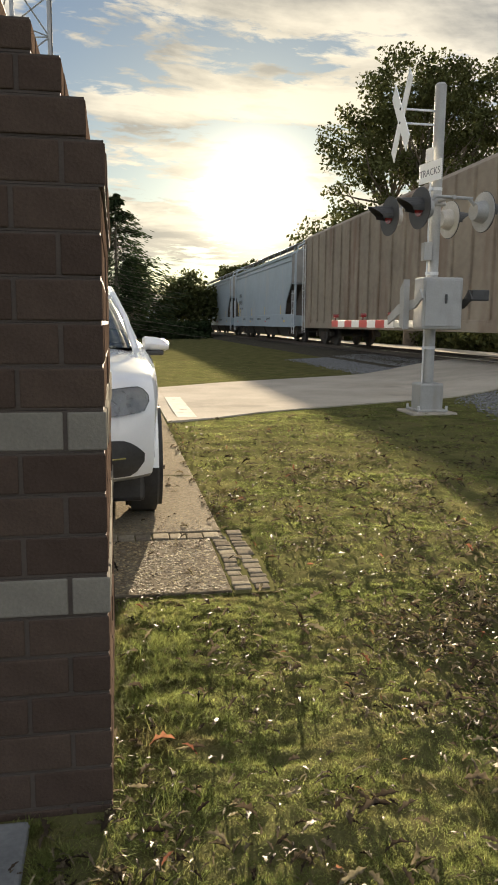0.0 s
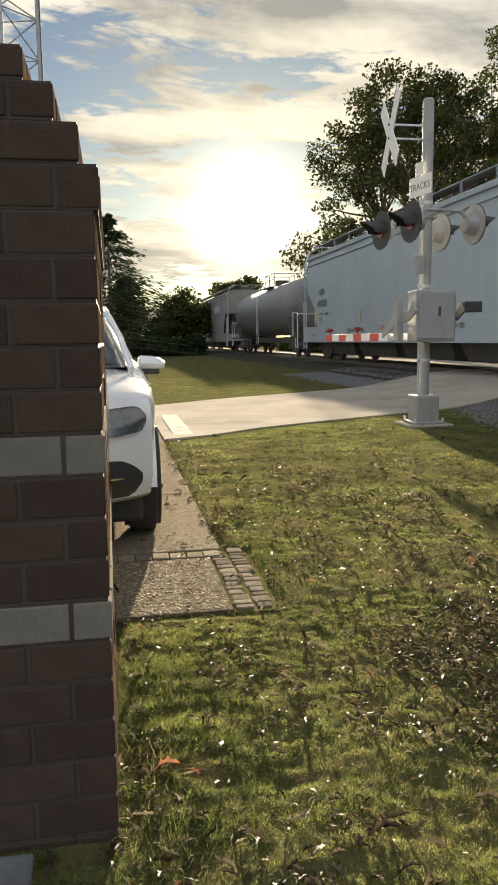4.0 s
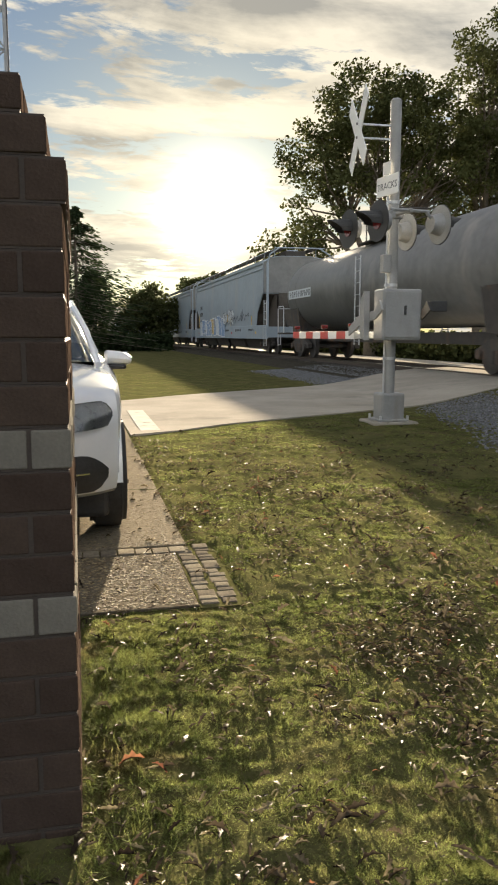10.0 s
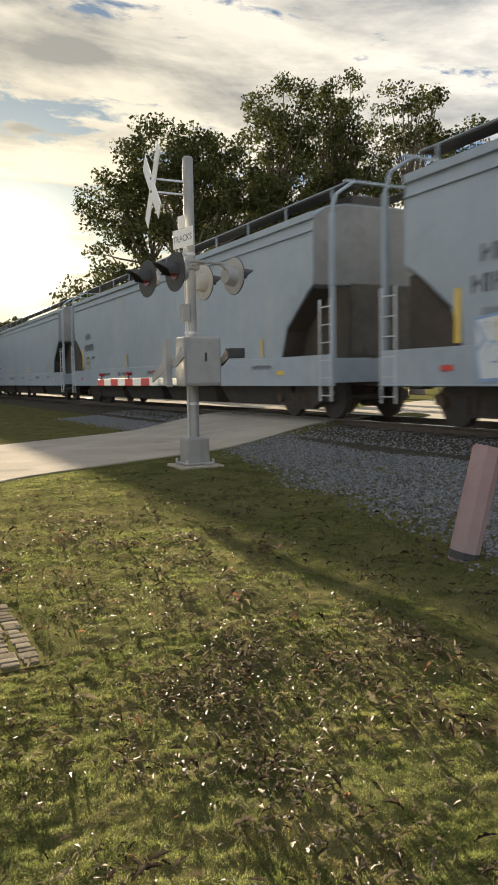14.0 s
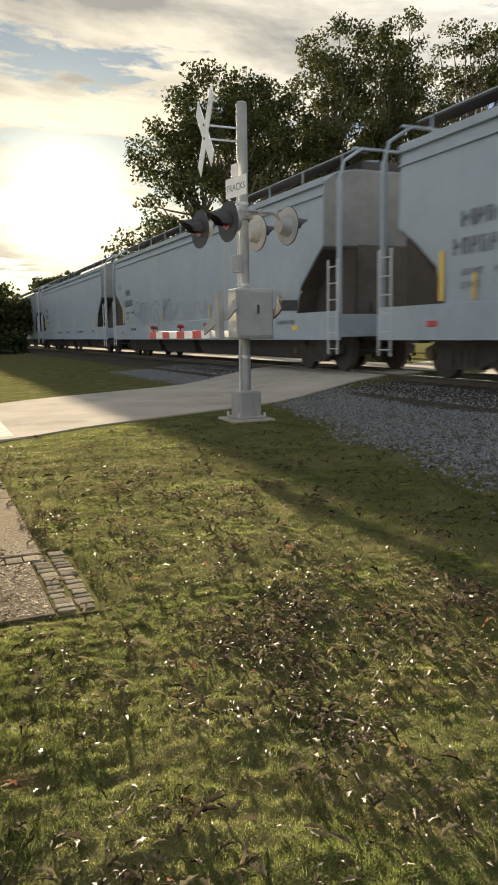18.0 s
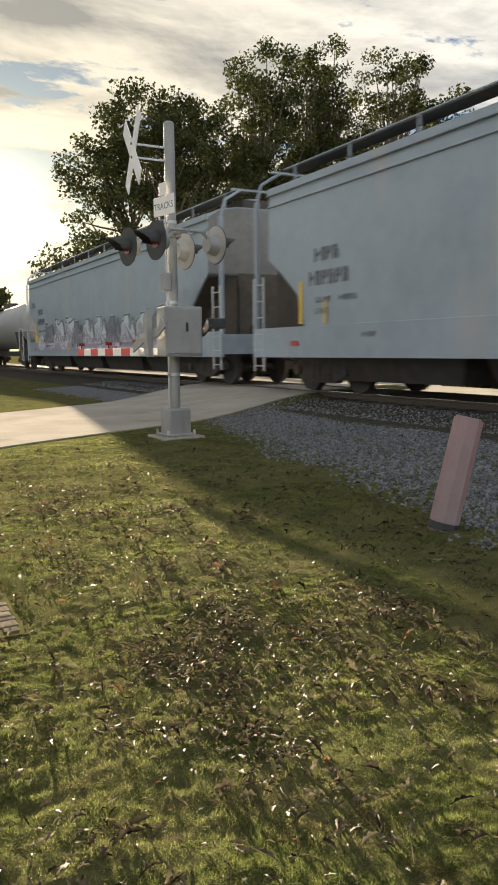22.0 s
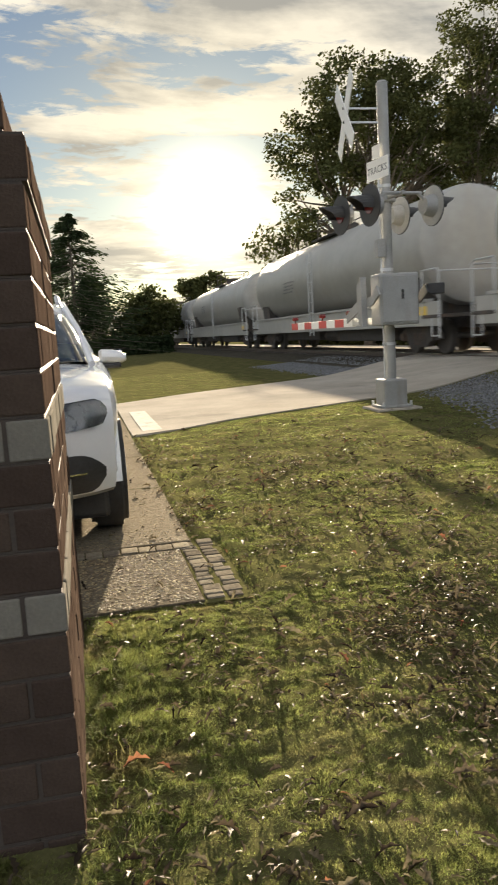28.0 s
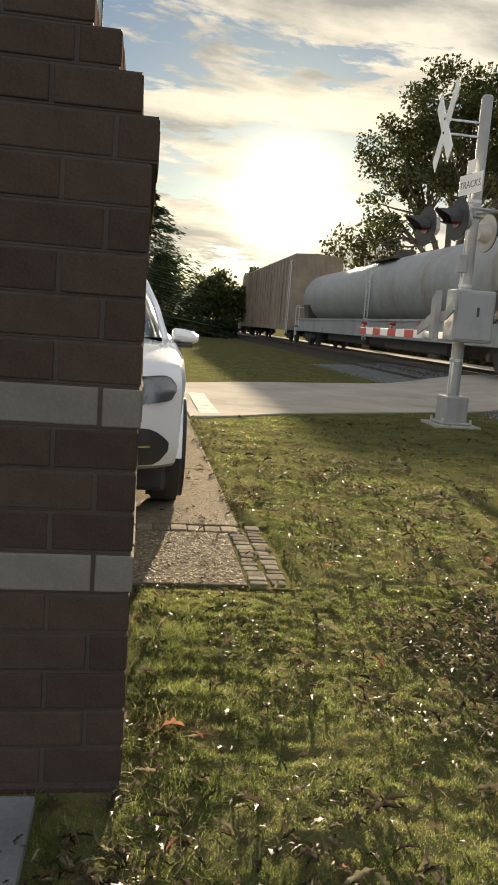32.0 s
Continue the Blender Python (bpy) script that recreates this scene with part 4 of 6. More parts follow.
        part("hopper_bottom", bm, M_UNDER, car)
    part("centre_sill", add_box(bmesh.new(), (-0.25, 0.1, 0.70), (0.25, length - 0.1, 1.05), 0.02), M_UNDER, car)
    add_trucks(car, length)
    add_couplers(car, length)
    TRAIN.append((car, lead))
    return car


def make_tank(lead, length, paint, label, radius=1.45, jacket=False, railed=True):
    car = thing("tank_car", label, "rail car", pose(TRACK, lead, RAIL_Z), "cars of the freight train")
    zc = (1.24 if jacket else 1.10) + radius
    bm = bmesh.new()
    prof = [(0.95, 0.02), (0.97, 0.45), (1.05, 0.80), (1.22, 0.94), (1.50, 1.0), (length / 2 - 0.1, 1.0)]
    if jacket:
        prof = [(0.93, 0.02), (0.94, 0.60), (0.98, 0.88), (1.08, 0.97), (1.25, 1.0), (length / 2 - 0.1, 1.0)]
    ends = prof + [(length - y, f) for y, f in reversed(prof)]
    rings = [[(math.cos(a) * radius * f, y, zc + math.sin(a) * radius * f) for a in np.linspace(0, 2 * math.pi, 40, endpoint=False)] for y, f in ends]
    add_loft(bm, rings)
    shell = part("shell", bm, paint, car, smooth=True)
    for y in (2.6, length / 2 - 1.3, length / 2 + 1.3, length - 2.6):
        bm = bmesh.new()
        for a0 in np.linspace(0, 2 * math.pi, 40, endpoint=False):
            a1 = a0 + 2 * math.pi / 40
            q = [bm.verts.new((math.cos(a) * (radius + 0.008), yy, zc + math.sin(a) * (radius + 0.008))) for a, yy in ((a0, y - 0.04), (a0, y + 0.04), (a1, y + 0.04), (a1, y - 0.04))]
            bm.faces.new(q)
        bmesh.ops.remove_doubles(bm, verts=bm.verts, dist=0.001)
        part("seam_band", bm, paint, shell)
    mid = length / 2
    bm = bmesh.new()
    add_rod(bm, (0, mid, zc + radius - 0.05), (0, mid, zc + radius + 0.30), 0.40, n=20)
    add_rod(bm, (0, mid + 0.9, zc + radius - 0.05), (0, mid + 0.9, zc + radius + 0.16), 0.18, n=14)
    part("manway", bm, M_UNDER, car, "manway dome and valves")
    bm = bmesh.new()
    for x in (-0.75, 0.75):
        add_box(bm, (x - 0.25, mid - 1.4, zc + radius - 0.16), (x + 0.25, mid + 1.4, zc + radius - 0.12))
        for dy in (-1.3, 0, 1.3):
            add_rod(bm, (x, mid + dy, zc + radius - 0.28), (x, mid + dy, zc + radius + (0.62 if railed else 0.02)), 0.022, n=6)
        if railed:
            add_rod(bm, (x, mid - 1.3, zc + radius + 0.62), (x, mid + 1.3, zc + radius + 0.62), 0.022, n=6)
            add_rod(bm, (x, mid - 1.3, zc + radius + 0.30), (x, mid + 1.3, zc + radius + 0.30), 0.018, n=6)
    if railed:
        for dy in (-1.3, 1.3):
            add_rod(bm, (-0.75, mid + dy, zc + radius + 0.62), (0.75, mid + dy, zc + radius + 0.62), 0.022, n=6)
    part("platform_rail", bm, M_UNDER, car, "platform with safety railing")
    for x in (-radius - 0.06, radius + 0.06):
        bm = bmesh.new()
        add_ladder(bm, x, mid - 0.2, 0.6, zc + radius * 0.55)
        part("ladder", bm, M_STEEL, car)
    bm = bmesh.new()
    add_box(bm, (-0.30, 0.1, 0.66), (0.30, length - 0.1, 0.98), 0.02)
    part("centre_sill", bm, M_UNDER, car)
    if jacket:
        bm = bmesh.new()
        add_box(bm, (-1.05, length * 0.22, 0.36), (1.05, length * 0.44, 0.80), 0.05)
        add_box(bm, (-0.95, length * 0.55, 0.40), (0.95, length * 0.78, 0.80), 0.05)
        add_rod(bm, (-0.7, length * 0.46, 0.55), (-0.7, length * 0.53, 0.55), 0.20, n=16)
        part("under_gear", bm, M_UNDER, car, "dark brake gear and outlet under the tank")
        for side in (-1, 1):
            bm = bmesh.new()
            x0, x1 = sorted((side * 1.36, side * 1.47))
            add_box(bm, (x0, 0.2, 0.74), (x1, length - 0.2, 1.34), 0.015)
            add_box(bm, (min(side * 1.30, side * 1.52), 0.75, 1.34), (max(side * 1.30, side * 1.52), length - 0.75, 1.42), 0.012)
            part("side_skirt", bm, paint, car)
            part("placard", add_box(bmesh.new(), (side * 1.474 - 0.004, 0.8, 1.02), (side * 1.474 + 0.004, 1.3, 1.24)), M_YELLOW, car, "yellow diamond placard")
    for y, s in ((0.1, 1), (length - 0.1, -1)):
        bm = bmesh.new()
        add_box(bm, (-1.5, min(y, y + s * 0.9), 0.94), (1.5, max(y, y + s * 0.9), 1.02), 0.01)
        end = part("end_platform", bm, M_UNDER, car)
        bm = bmesh.new()
        for x in (-1.48, 1.48):
            add_pipe(bm, [(x, y, 0.45), (x, y, 2.05), (x, y + s * 0.12, 2.12), (x, y + s * 0.9, 2.12), (x, y + s * 0.95, 1.0)], 0.024, 8)
            add_rod(bm, (x, y, 0.5), (x, y + s * 0.4, 0.5), 0.018, n=6)
            add_rod(bm, (x, y + s * 0.4, 0.5), (x, y + s * 0.4, 1.0), 0.018, n=6)
        add_rod(bm, (-1.48, y, 2.05), (1.48, y, 2.05), 0.02, n=8)
        part("handrail", bm, M_STEEL, end, "pale tubular end handrail")
        bm = bmesh.new()
        yy = y + s * 2.0
        rr = [[(-1.2, yy - 0.5, 0.95), (1.2, yy - 0.5, 0.95), (1.2, yy + 0.5, 0.95), (-1.2, yy + 0.5, 0.95)], [(-1.35, yy - 0.6, zc - 0.4), (1.35, yy - 0.6, zc - 0.4), (1.35, yy + 0.6, zc - 0.4), (-1.35, yy + 0.6, zc - 0.4)]]
        add_loft(bm, rr)
        part("saddle", bm, M_UNDER, car)
    add_trucks(car, length)
    add_couplers(car, length)
    TRAIN.append((car, lead))
    return car


def make_boxcar(lead, length, paint, label, top=5.0):
    car = thing("box_car", label, "rail car", pose(TRACK, lead, RAIL_Z), "cars of the freight train")
    half = 1.55
    bm = bmesh.new()
    sec = [(half, 1.0), (half, top - 0.18), (half - 0.18, top - 0.02), (0, top + 0.06), (-half + 0.18, top - 0.02), (-half, top - 0.18), (-half, 1.0)]
    add_prism(bm, sec, "y", 0.25, length - 0.25)
    part("body", bm, paint, car)
    for side in (-1, 1):
        for i in range(20):
            y = 0.5 + i * (length - 1.0) / 19
            x0, x1 = sorted((side * half, side * (half + 0.06)))
            part("side_post", add_box(bmesh.new(), (x0, y - 0.06, 0.95), (x1, y + 0.06, top - 0.2), 0.01), paint, car)
    for y in (0.2, length - 0.6):
        for x in (-half - 0.05, half + 0.05):
            bm = bmesh.new()
            add_ladder(bm, x, y, 0.5, top - 0.4)
            part("ladder", bm, M_STEEL, car)
    part("side_sill", add_box(bmesh.new(), (-half - 0.03, 0.2, 0.72), (half + 0.03, length - 0.2, 1.02), 0.012), paint, car)
    add_trucks(car, length)
    add_couplers(car, length)
    TRAIN.append((car, lead))
    return car


SIDE = -1.618  # the painted side that faces the lawn


def bars(bm, y, z, widths, tall, x=SIDE):
    """A row of lettering bars, read from the trailing end forward."""
    for i, w in enumerate(widths):
        for off, low, high in ((0.0, 0.0, 1.0), (0.66, 0.0 if i % 2 else 0.45, 1.0 if i % 3 else 0.7)):
            add_box(bm, (x - 0.002, y - w * (off + 0.30), z + low * tall), (x + 0.004, y - w * off, z + high * tall))
        add_box(bm, (x - 0.002, y - w * 0.66, z + tall * (0.82 if i % 2 else 0.40)), (x + 0.004, y - w * 0.30, z + tall * (1.0 if i % 2 else 0.58)))
        y -= w * 1.45
    return bm


def add_marks(car, y, stripe=True):
    """Stencilled marks as plain bars near the trailing end."""
    part("reporting_mark", bars(bmesh.new(), y, 2.62, (0.17, 0.10, 0.17, 0.17), 0.26), M_INK, car, "dark stencilled lettering")["kind"] = "stuff"
    part("reporting_mark", bars(bmesh.new(), y + 0.2, 2.16, (0.16,) * 6, 0.28), M_INK, car, "dark stencilled lettering")["kind"] = "stuff"
    part("load_data", text_side("LD LMT", 0.16), M_INK, car, m=pose(SIDE, y - 0.3, 1.82, 90, 0, -90))["kind"] = "stuff"
    part("load_data", text_side("LT WT", 0.16), M_INK, car, m=pose(SIDE, y - 0.25, 1.60, 90, 0, -90))["kind"] = "stuff"
    part("load_data", bars(bmesh.new(), y - 0.85, 1.82, (0.10,) * 4, 0.11), M_INK, car)["kind"] = "stuff"
    if stripe:
        part("yellow_stripe", add_box(bmesh.new(), (SIDE - 0.003, y + 0.45, 1.42), (SIDE + 0.006, y + 0.57, 2.28)), M_YELLOW, car)


def text_side(words, size):
    return text_bm(words, size, 0.003)


def add_sill_marks(car, length, seed):
    rnd = random.Random(seed)
    x = -1.622
    for i in range(5):
        y = 2.2 + (length - 3.4) * (i + rnd.random() * 0.5) / 5
        bm = bmesh.new()
        widths = [rnd.uniform(0.07, 0.13) for _ in range(rnd.randint(2, 9))]
        bars(bm, y, 1.12, widths, 0.10, x)
        if i % 2:
            low = y - 1.45 * sum(widths)
            for q in (y + 0.08, low - 0.30):
                add_box(bm, (x - 0.002, q, 1.10), (x + 0.004, q + 0.24, 1.24))
        part("sill_lettering", bm, M_INK, car)["kind"] = "stuff"
    for i in range(4):
        y = 2.0 + (length - 4) * i / 3
        part("reflector", add_box(bmesh.new(), (x - 0.003, y, 0.98), (x + 0.006, y + 0.30, 1.08)), M_RED if i % 2 else M_YELLOW, car)
    for i in range(4):
        y = 3.0 + (length - 6) * i / 3
        part("yellow_stripe", add_box(bmesh.new(), (SIDE - 0.003, y, 1.40), (SIDE + 0.006, y + 0.07, 1.85)), M_YELLOW, car)


def stroke(bm, pts, w, x):
    """A brushed line of width w through points (y, z)."""
    for (y0, z0), (y1, z1) in zip(pts[:-1], pts[1:]):
        dy, dz = y1 - y0, z1 - z0
        d = math.hypot(dy, dz) or 1
        ny, nz = -dz / d * w / 2, dy / d * w / 2
        ey, ez = dy / d * w * 0.4, dz / d * w * 0.4
        q = [(y0 - ey + ny, z0 - ez + nz), (y1 + ey + ny, z1 + ez + nz), (y1 + ey - ny, z1 + ez - nz), (y0 - ey - ny, z0 - ez - nz)]
        f = [bm.verts.new((x, a, b)) for a, b in q]
        bm.faces.new(f)
    return bm


def tangle(rnd, c, low, wide, tall, soft):
    """A closed, spiky or rounded outline that spells nothing."""
    n = rnd.randint(10, 17)
    ring = []
    for i in range(n):
        a = 2 * math.pi * (i + rnd.uniform(-0.25, 0.25)) / n
        r = rnd.uniform(0.75, 1.05) if i % 2 else rnd.uniform(0.48, 0.9)
        ring.append((c + wide * 0.5 * (1 + math.cos(a) * r * 1.1), low + tall * 0.5 * (1 + math.sin(a) * r * 1.1)))
    for _ in range(soft):
        ring = [p for (y0, z0), (y1, z1) in zip(ring, ring[1:] + ring[:1]) for p in ((0.75 * y0 + 0.25 * y1, 0.75 * z0 + 0.25 * z1), (0.25 * y0 + 0.75 * y1, 0.25 * z0 + 0.75 * z1))]
    return ring


def slab_ring(rnd, c, low, wide, tall):
    """A leaning angular panel with a notch."""
    k = rnd.uniform(-0.18, 0.25)
    pts = [(0.0, rnd.uniform(0, 0.1)), (0.95, rnd.uniform(0, 0.06)), (1.0, rnd.uniform(0.3, 0.5)), (0.86, rnd.uniform(0.45, 0.6)), (1.02, rnd.uniform(0.86, 1.0)), (0.4, rnd.uniform(0.85, 1.0)), (0.05, rnd.uniform(0.7, 1.0))]
    return [(c + (u + k * v) * wide, low + v * tall) for u, v in pts]


def add_spray(car, y0, y1, z0, z1, fills, line, seed, letters=7, w=0.06, angular=False):
    """Sprayed piece without words: overlapping shapes with outlines and inner strokes."""
    rnd = random.Random(seed)
    step = (y1 - y0) / letters
    for i in range(letters):
        c = y0 + i * step - 0.15 * step
        wide = step * (rnd.uniform(1.2, 1.5) if angular else rnd.uniform(1.7, 2.5))
        low, high = z0 + rnd.uniform(0, 0.16) * (z1 - z0), z1 - rnd.uniform(0, 0.25) * (z1 - z0)
        ring = slab_ring(rnd, c, low, wide, high - low) if angular else tangle(rnd, c, low, wide, high - low, 2)
        x = SIDE - 0.0015 * (i % 3)
        bm = bmesh.new()
        bm.faces.new([bm.verts.new((x, a, b)) for a, b in ring])
        bmesh.ops.triangulate(bm, faces=bm.faces)
        part("spray_fill", bm, fills[i % len(fills)], car, "sprayed paint patch")
        bm = bmesh.new()
        stroke(bm, ring + ring[:1], w, SIDE - 0.0055)
        for _ in range(rnd.randint(3, 6)):
            u, v = c + wide * rnd.uniform(0.2, 0.8), low + (high - low) * rnd.uniform(0.2, 0.8)
            inner = tangle(rnd, u - wide * 0.14, v - 0.14 * (high - low), wide * rnd.uniform(0.16, 0.34), (high - low) * rnd.uniform(0.2, 0.4), 1)
            stroke(bm, inner[:rnd.randint(5, len(inner))], w * 0.5, SIDE - 0.0055)
        part("spray_line", bm, line, car, "sprayed outline strokes")["kind"] = "stuff"


def add_tag(car, y0, y1, z0, z1, seed, w=0.035, ink=None):
    """A thin scrawled tag."""
    rnd = random.Random(seed)
    bm = bmesh.new()
    y = y0
    pts = []
    while y < y1:
        pts.append((y + rnd.uniform(-0.12, 0.12), rnd.uniform(z0, z1)))
        y += rnd.uniform(0.06, 0.20)
    smooth = []
    for p, q, r in zip(pts[:-2], pts[1:-1], pts[2:]):
        for f in (0, 0.33, 0.66):
            a = [(p[i] + q[i]) / 2 for i in (0, 1)]
            b = [(q[i] + r[i]) / 2 for i in (0, 1)]
            smooth.append(tuple((1 - f) ** 2 * a[i] + 2 * f * (1 - f) * q[i] + f * f * b[i] for i in (0, 1)))
    stroke(bm, smooth, w, SIDE - 0.002)
    part("tag", bm, ink or M_TAG, car, "dark looping scrawl" if ink else "thin faded scrawl")["kind"] = "stuff"


CAPPED = ((0.0, 0.30), (0.17, 0.48), (0.23, 0.78), (0.16, 0.82), (0.18, 1.0), (0.37, 1.0), (0.36, 0.80), (0.45, 0.76), (0.82, 0.93), (0.93, 0.55), (1.0, 0.30))
SLANTED = ((0.0, 0.28), (0.06, 0.72), (0.28, 0.84), (0.30, 0.98), (0.60, 1.0), (0.56, 0.62), (0.68, 0.46), (0.84, 0.90), (0.90, 0.60), (1.0, 0.28))


def add_flared(car, y0, y1, z0, z1, shape, count, seed, w=0.06):
    """A row of flared, capped forms in grey paint: pale fill, dark fans spreading from each neck, heavy outline and thin pale rim. It spells nothing."""
    rnd = random.Random(seed)
    step = (y1 - y0) / count
    for i in range(count):
        left = y1 - i * step
        top = z1 - rnd.uniform(0.0, 0.14) * (z1 - z0)
        ring = [(left - (u + rnd.uniform(-0.025, 0.025)) * step, z0 + (v + rnd.uniform(-0.02, 0.02)) * (top - z0)) for u, v in shape]
        bm = bmesh.new()
        body = ring + [(ring[-1][0], z0), (ring[0][0], z0)]
        bm.faces.new([bm.verts.new((SIDE - 0.004 - 0.0004 * (i % 2), a, b)) for a, b in body])
        bmesh.ops.triangulate(bm, faces=bm.faces)
        part("spray_fill", bm, M_GRAFG if i % 3 else M_SMOKE, car, "pale grey sprayed letter-like form")
        neck = (left - 0.28 * step, z0 + 0.74 * (top - z0))
        bm = bmesh.new()
        for j in range(5):
            a0 = -0.45 + 0.26 * j + rnd.uniform(-0.05, 0.05)
            far = [(neck[0] - (a0 + d) * step * 0.95, z0 + rnd.uniform(0.0, 0.12) * (top - z0)) for d in (0, rnd.uniform(0.08, 0.16))]
            bm.faces.new([bm.verts.new((SIDE - 0.0056, y, z)) for y, z in (neck, *far)])
        part("spray_shade", bm, M_SMOKE if i % 3 else M_INK, car, "dark sprayed fan strokes")["kind"] = "stuff"
        bm = bmesh.new()
        stroke(bm, ring, w, SIDE - 0.0072)
        part("spray_line", bm, M_INK, car, "heavy dark sprayed outline")["kind"] = "stuff"
        bm = bmesh.new()
        stroke(bm, [(a, b + w * 0.8) for a, b in ring[2:-1]], w * 0.3, SIDE - 0.0064)
        part("spray_rim", bm, M_GRAFG, car, "thin pale sprayed rim")["kind"] = "stuff"


def add_outline(car, pts, w=0.035):
    """One rounded outline stroke through points (y, z), corners cut twice."""
    for _ in range(2):
        pts = [pts[0]] + [p for (y0, z0), (y1, z1) in zip(pts[:-1], pts[1:]) for p in ((0.75 * y0 + 0.25 * y1, 0.75 * z0 + 0.25 * z1), (0.25 * y0 + 0.75 * y1, 0.25 * z0 + 0.75 * z1))] + [pts[-1]]
    part("spray_line", stroke(bmesh.new(), pts, w, SIDE - 0.003), M_INK, car, "thin dark bubble outline")["kind"] = "stuff"


W_LABEL = "white covered hopper car with dark end slopes and a railed roof"
make_boxcar(12.9, 22.0, M_BROWN, "rust-brown ribbed freight car with tall sides", 4.85)
for a, b in ((36.4, 55.5), (57.0, 77.8)):
    car = make_hopper(a, b - a, M_WHITE, W_LABEL)
    add_marks(car, b - a - 2.6)
    add_sill_marks(car, b - a, int(a))
make_tank(79.3, 19.7, M_TANKK, "grey-black tank car with a railed dome platform")
car = make_hopper(100.4, 22.2, M_GREY, "weathered grey covered hopper car", 1)
part("side_lettering", bars(bmesh.new(), 7.0, 3.0, (0.34,) * 7, 0.5), M_SIGN, car, "pale worn lettering")
car = make_tank(124.0, 19.7, M_TANKK, "dark tank car with end handrails and a stencilled panel")
part("mark_panel", add_box(bmesh.new(), (-1.455, 15.0, 2.36), (-1.44, 18.0, 2.70)), M_GRAFG, car, "pale lettering panel")
part("panel_lettering", bars(bmesh.new(), 17.8, 2.42, (0.2, 0.2, 0.2, 0.2), 0.22, -1.459), M_INK, car)
part("panel_lettering", bars(bmesh.new(), 16.55, 2.42, (0.18,) * 6, 0.22, -1.459), M_INK, car)
MIX = "white covered hopper car with %s"
for a, b, say in ((145.2, 166.8, "blue and pale sprayed lettering"), (168.3, 189.7, "plain sides, yellow stripes"), (191.3, 213.1, "bold stencilled marks"),
                  (214.6, 236.1, "thin black scrawls"), (237.7, 259.7, "clean sides and sill lettering"), (261.3, 283.3, "mauve sprayed lettering")):
    n = b - a
    car = make_hopper(a, n, M_WHITE, MIX % say)
    add_marks(car, n - 2.6)
    add_sill_marks(car, n, int(a))
    if a == 145.2:
        add_tag(car, 3.6, 5.9, 1.6, 2.05, 3, 0.05, M_INK)
        add_outline(car, [(7.1, 1.55), (6.8, 1.75), (6.4, 1.95), (6.1, 1.6), (5.8, 1.8), (5.6, 1.95), (5.2, 2.2), (5.0, 1.95), (5.3, 1.6), (5.6, 1.75), (5.1, 2.25)], 0.05)
        add_tag(car, 6.9, 8.2, 1.5, 2.1, 37, 0.05, M_INK)
        add_spray(car, 7.4, 10.2, 1.42, 2.4, [M_GRAFG, M_GRAFG, M_GRAFG, M_GRAFO], M_INK, 9, 6, 0.03)
        add_tag(car, 8.0, 10.0, 1.9, 2.8, 33, 0.06)
        add_spray(car, 10.2, 18.2, 0.80, 2.1, [M_GRAFB, M_GRAFB, M_GRAFG, M_GRAFB, M_GRAFO], M_SIGN, 4, 9, 0.045, True)
        add_spray(car, 16.2, 18.8, 0.80, 2.0, [M_GRAFG], M_GRAFB, 14, 3, 0.05, True)
    if a == 214.6:
        add_tag(car, 1.6, 4.0, 1.5, 2.0, 5, 0.04)
        add_tag(car, 7.5, 12.0, 1.5, 2.1, 6, 0.05)
        add_outline(car, [(17.5, 2.0), (17.2, 2.15), (16.8, 2.36), (16.3, 1.9), (16.62, 1.5), (16.85, 1.9), (17.15, 1.62), (17.5, 2.0)])
        for c in (16.02, 15.42, 12.4):
            add_outline(car, [(c + 0.06, 1.28), (c + 0.22, 1.9), (c + 0.18, 2.16), (c, 2.24), (c - 0.16, 2.12), (c - 0.20, 1.28), (c - 0.30, 1.34)])
        add_outline(car, [(13.7, 2.0), (14.1, 2.26), (14.55, 2.12), (14.84, 1.9), (14.86, 1.5), (14.62, 1.2), (14.1, 1.18), (13.7, 1.4), (13.75, 1.6), (14.1, 1.66), (13.9, 1.85), (14.3, 1.9), (14.5, 1.6), (14.2, 1.42)])
        add_outline(car, [(13.3, 2.25), (13.0, 1.3), (12.75, 2.25), (12.95, 2.2), (13.05, 1.8), (13.2, 2.25), (13.3, 2.25)])
        add_tag(car, 19.0, 20.4, 3.4, 3.85, 8, 0.035)
        part("year_tag", text_side("2019", 0.40), M_TAG, car, "faded sprayed year", m=pose(SIDE - 0.002, 20.0, 2.95, 90, 0, -90))
    if a == 191.3:
        add_tag(car, 1.9, 4.4, 1.5, 2.0, 12, 0.04)
    if a == 261.3:
        add_tag(car, 1.3, 3.0, 1.6, 2.9, 17, 0.04)
        add_spray(car, 3.0, 11.5, 0.85, 1.60, [M_GRAFP, M_GRAFG, M_GRAFP], M_GRAFP, 20, 13, 0.045)
        add_flared(car, 3.2, 13.6, 1.2, 2.22, SLANTED, 7, 22, 0.05)
        add_spray(car, 11.2, 19.0, 0.85, 1.75, [M_GRAFP, M_GRAFP, M_GRAFG], M_GRAFP, 21, 12, 0.05)
        add_flared(car, 13.0, 18.3, 1.3, 2.32, CAPPED, 3, 23, 0.075)
        part("sprayed_year", text_side("2020", 0.36), M_INK, car, "sprayed year", m=pose(SIDE - 0.002, 20.3, 3.0, 90, 0, -90))
        part("placard", add_box(bmesh.new(), (SIDE - 0.005, n - 2.5, 1.36), (SIDE + 0.006, n - 1.9, 1.66)), M_YELLOW, car, "yellow side placard")
make_tank(284.8, 20.2, M_TANKW, "dull white tank car over a dark underframe", 1.31, False, False)
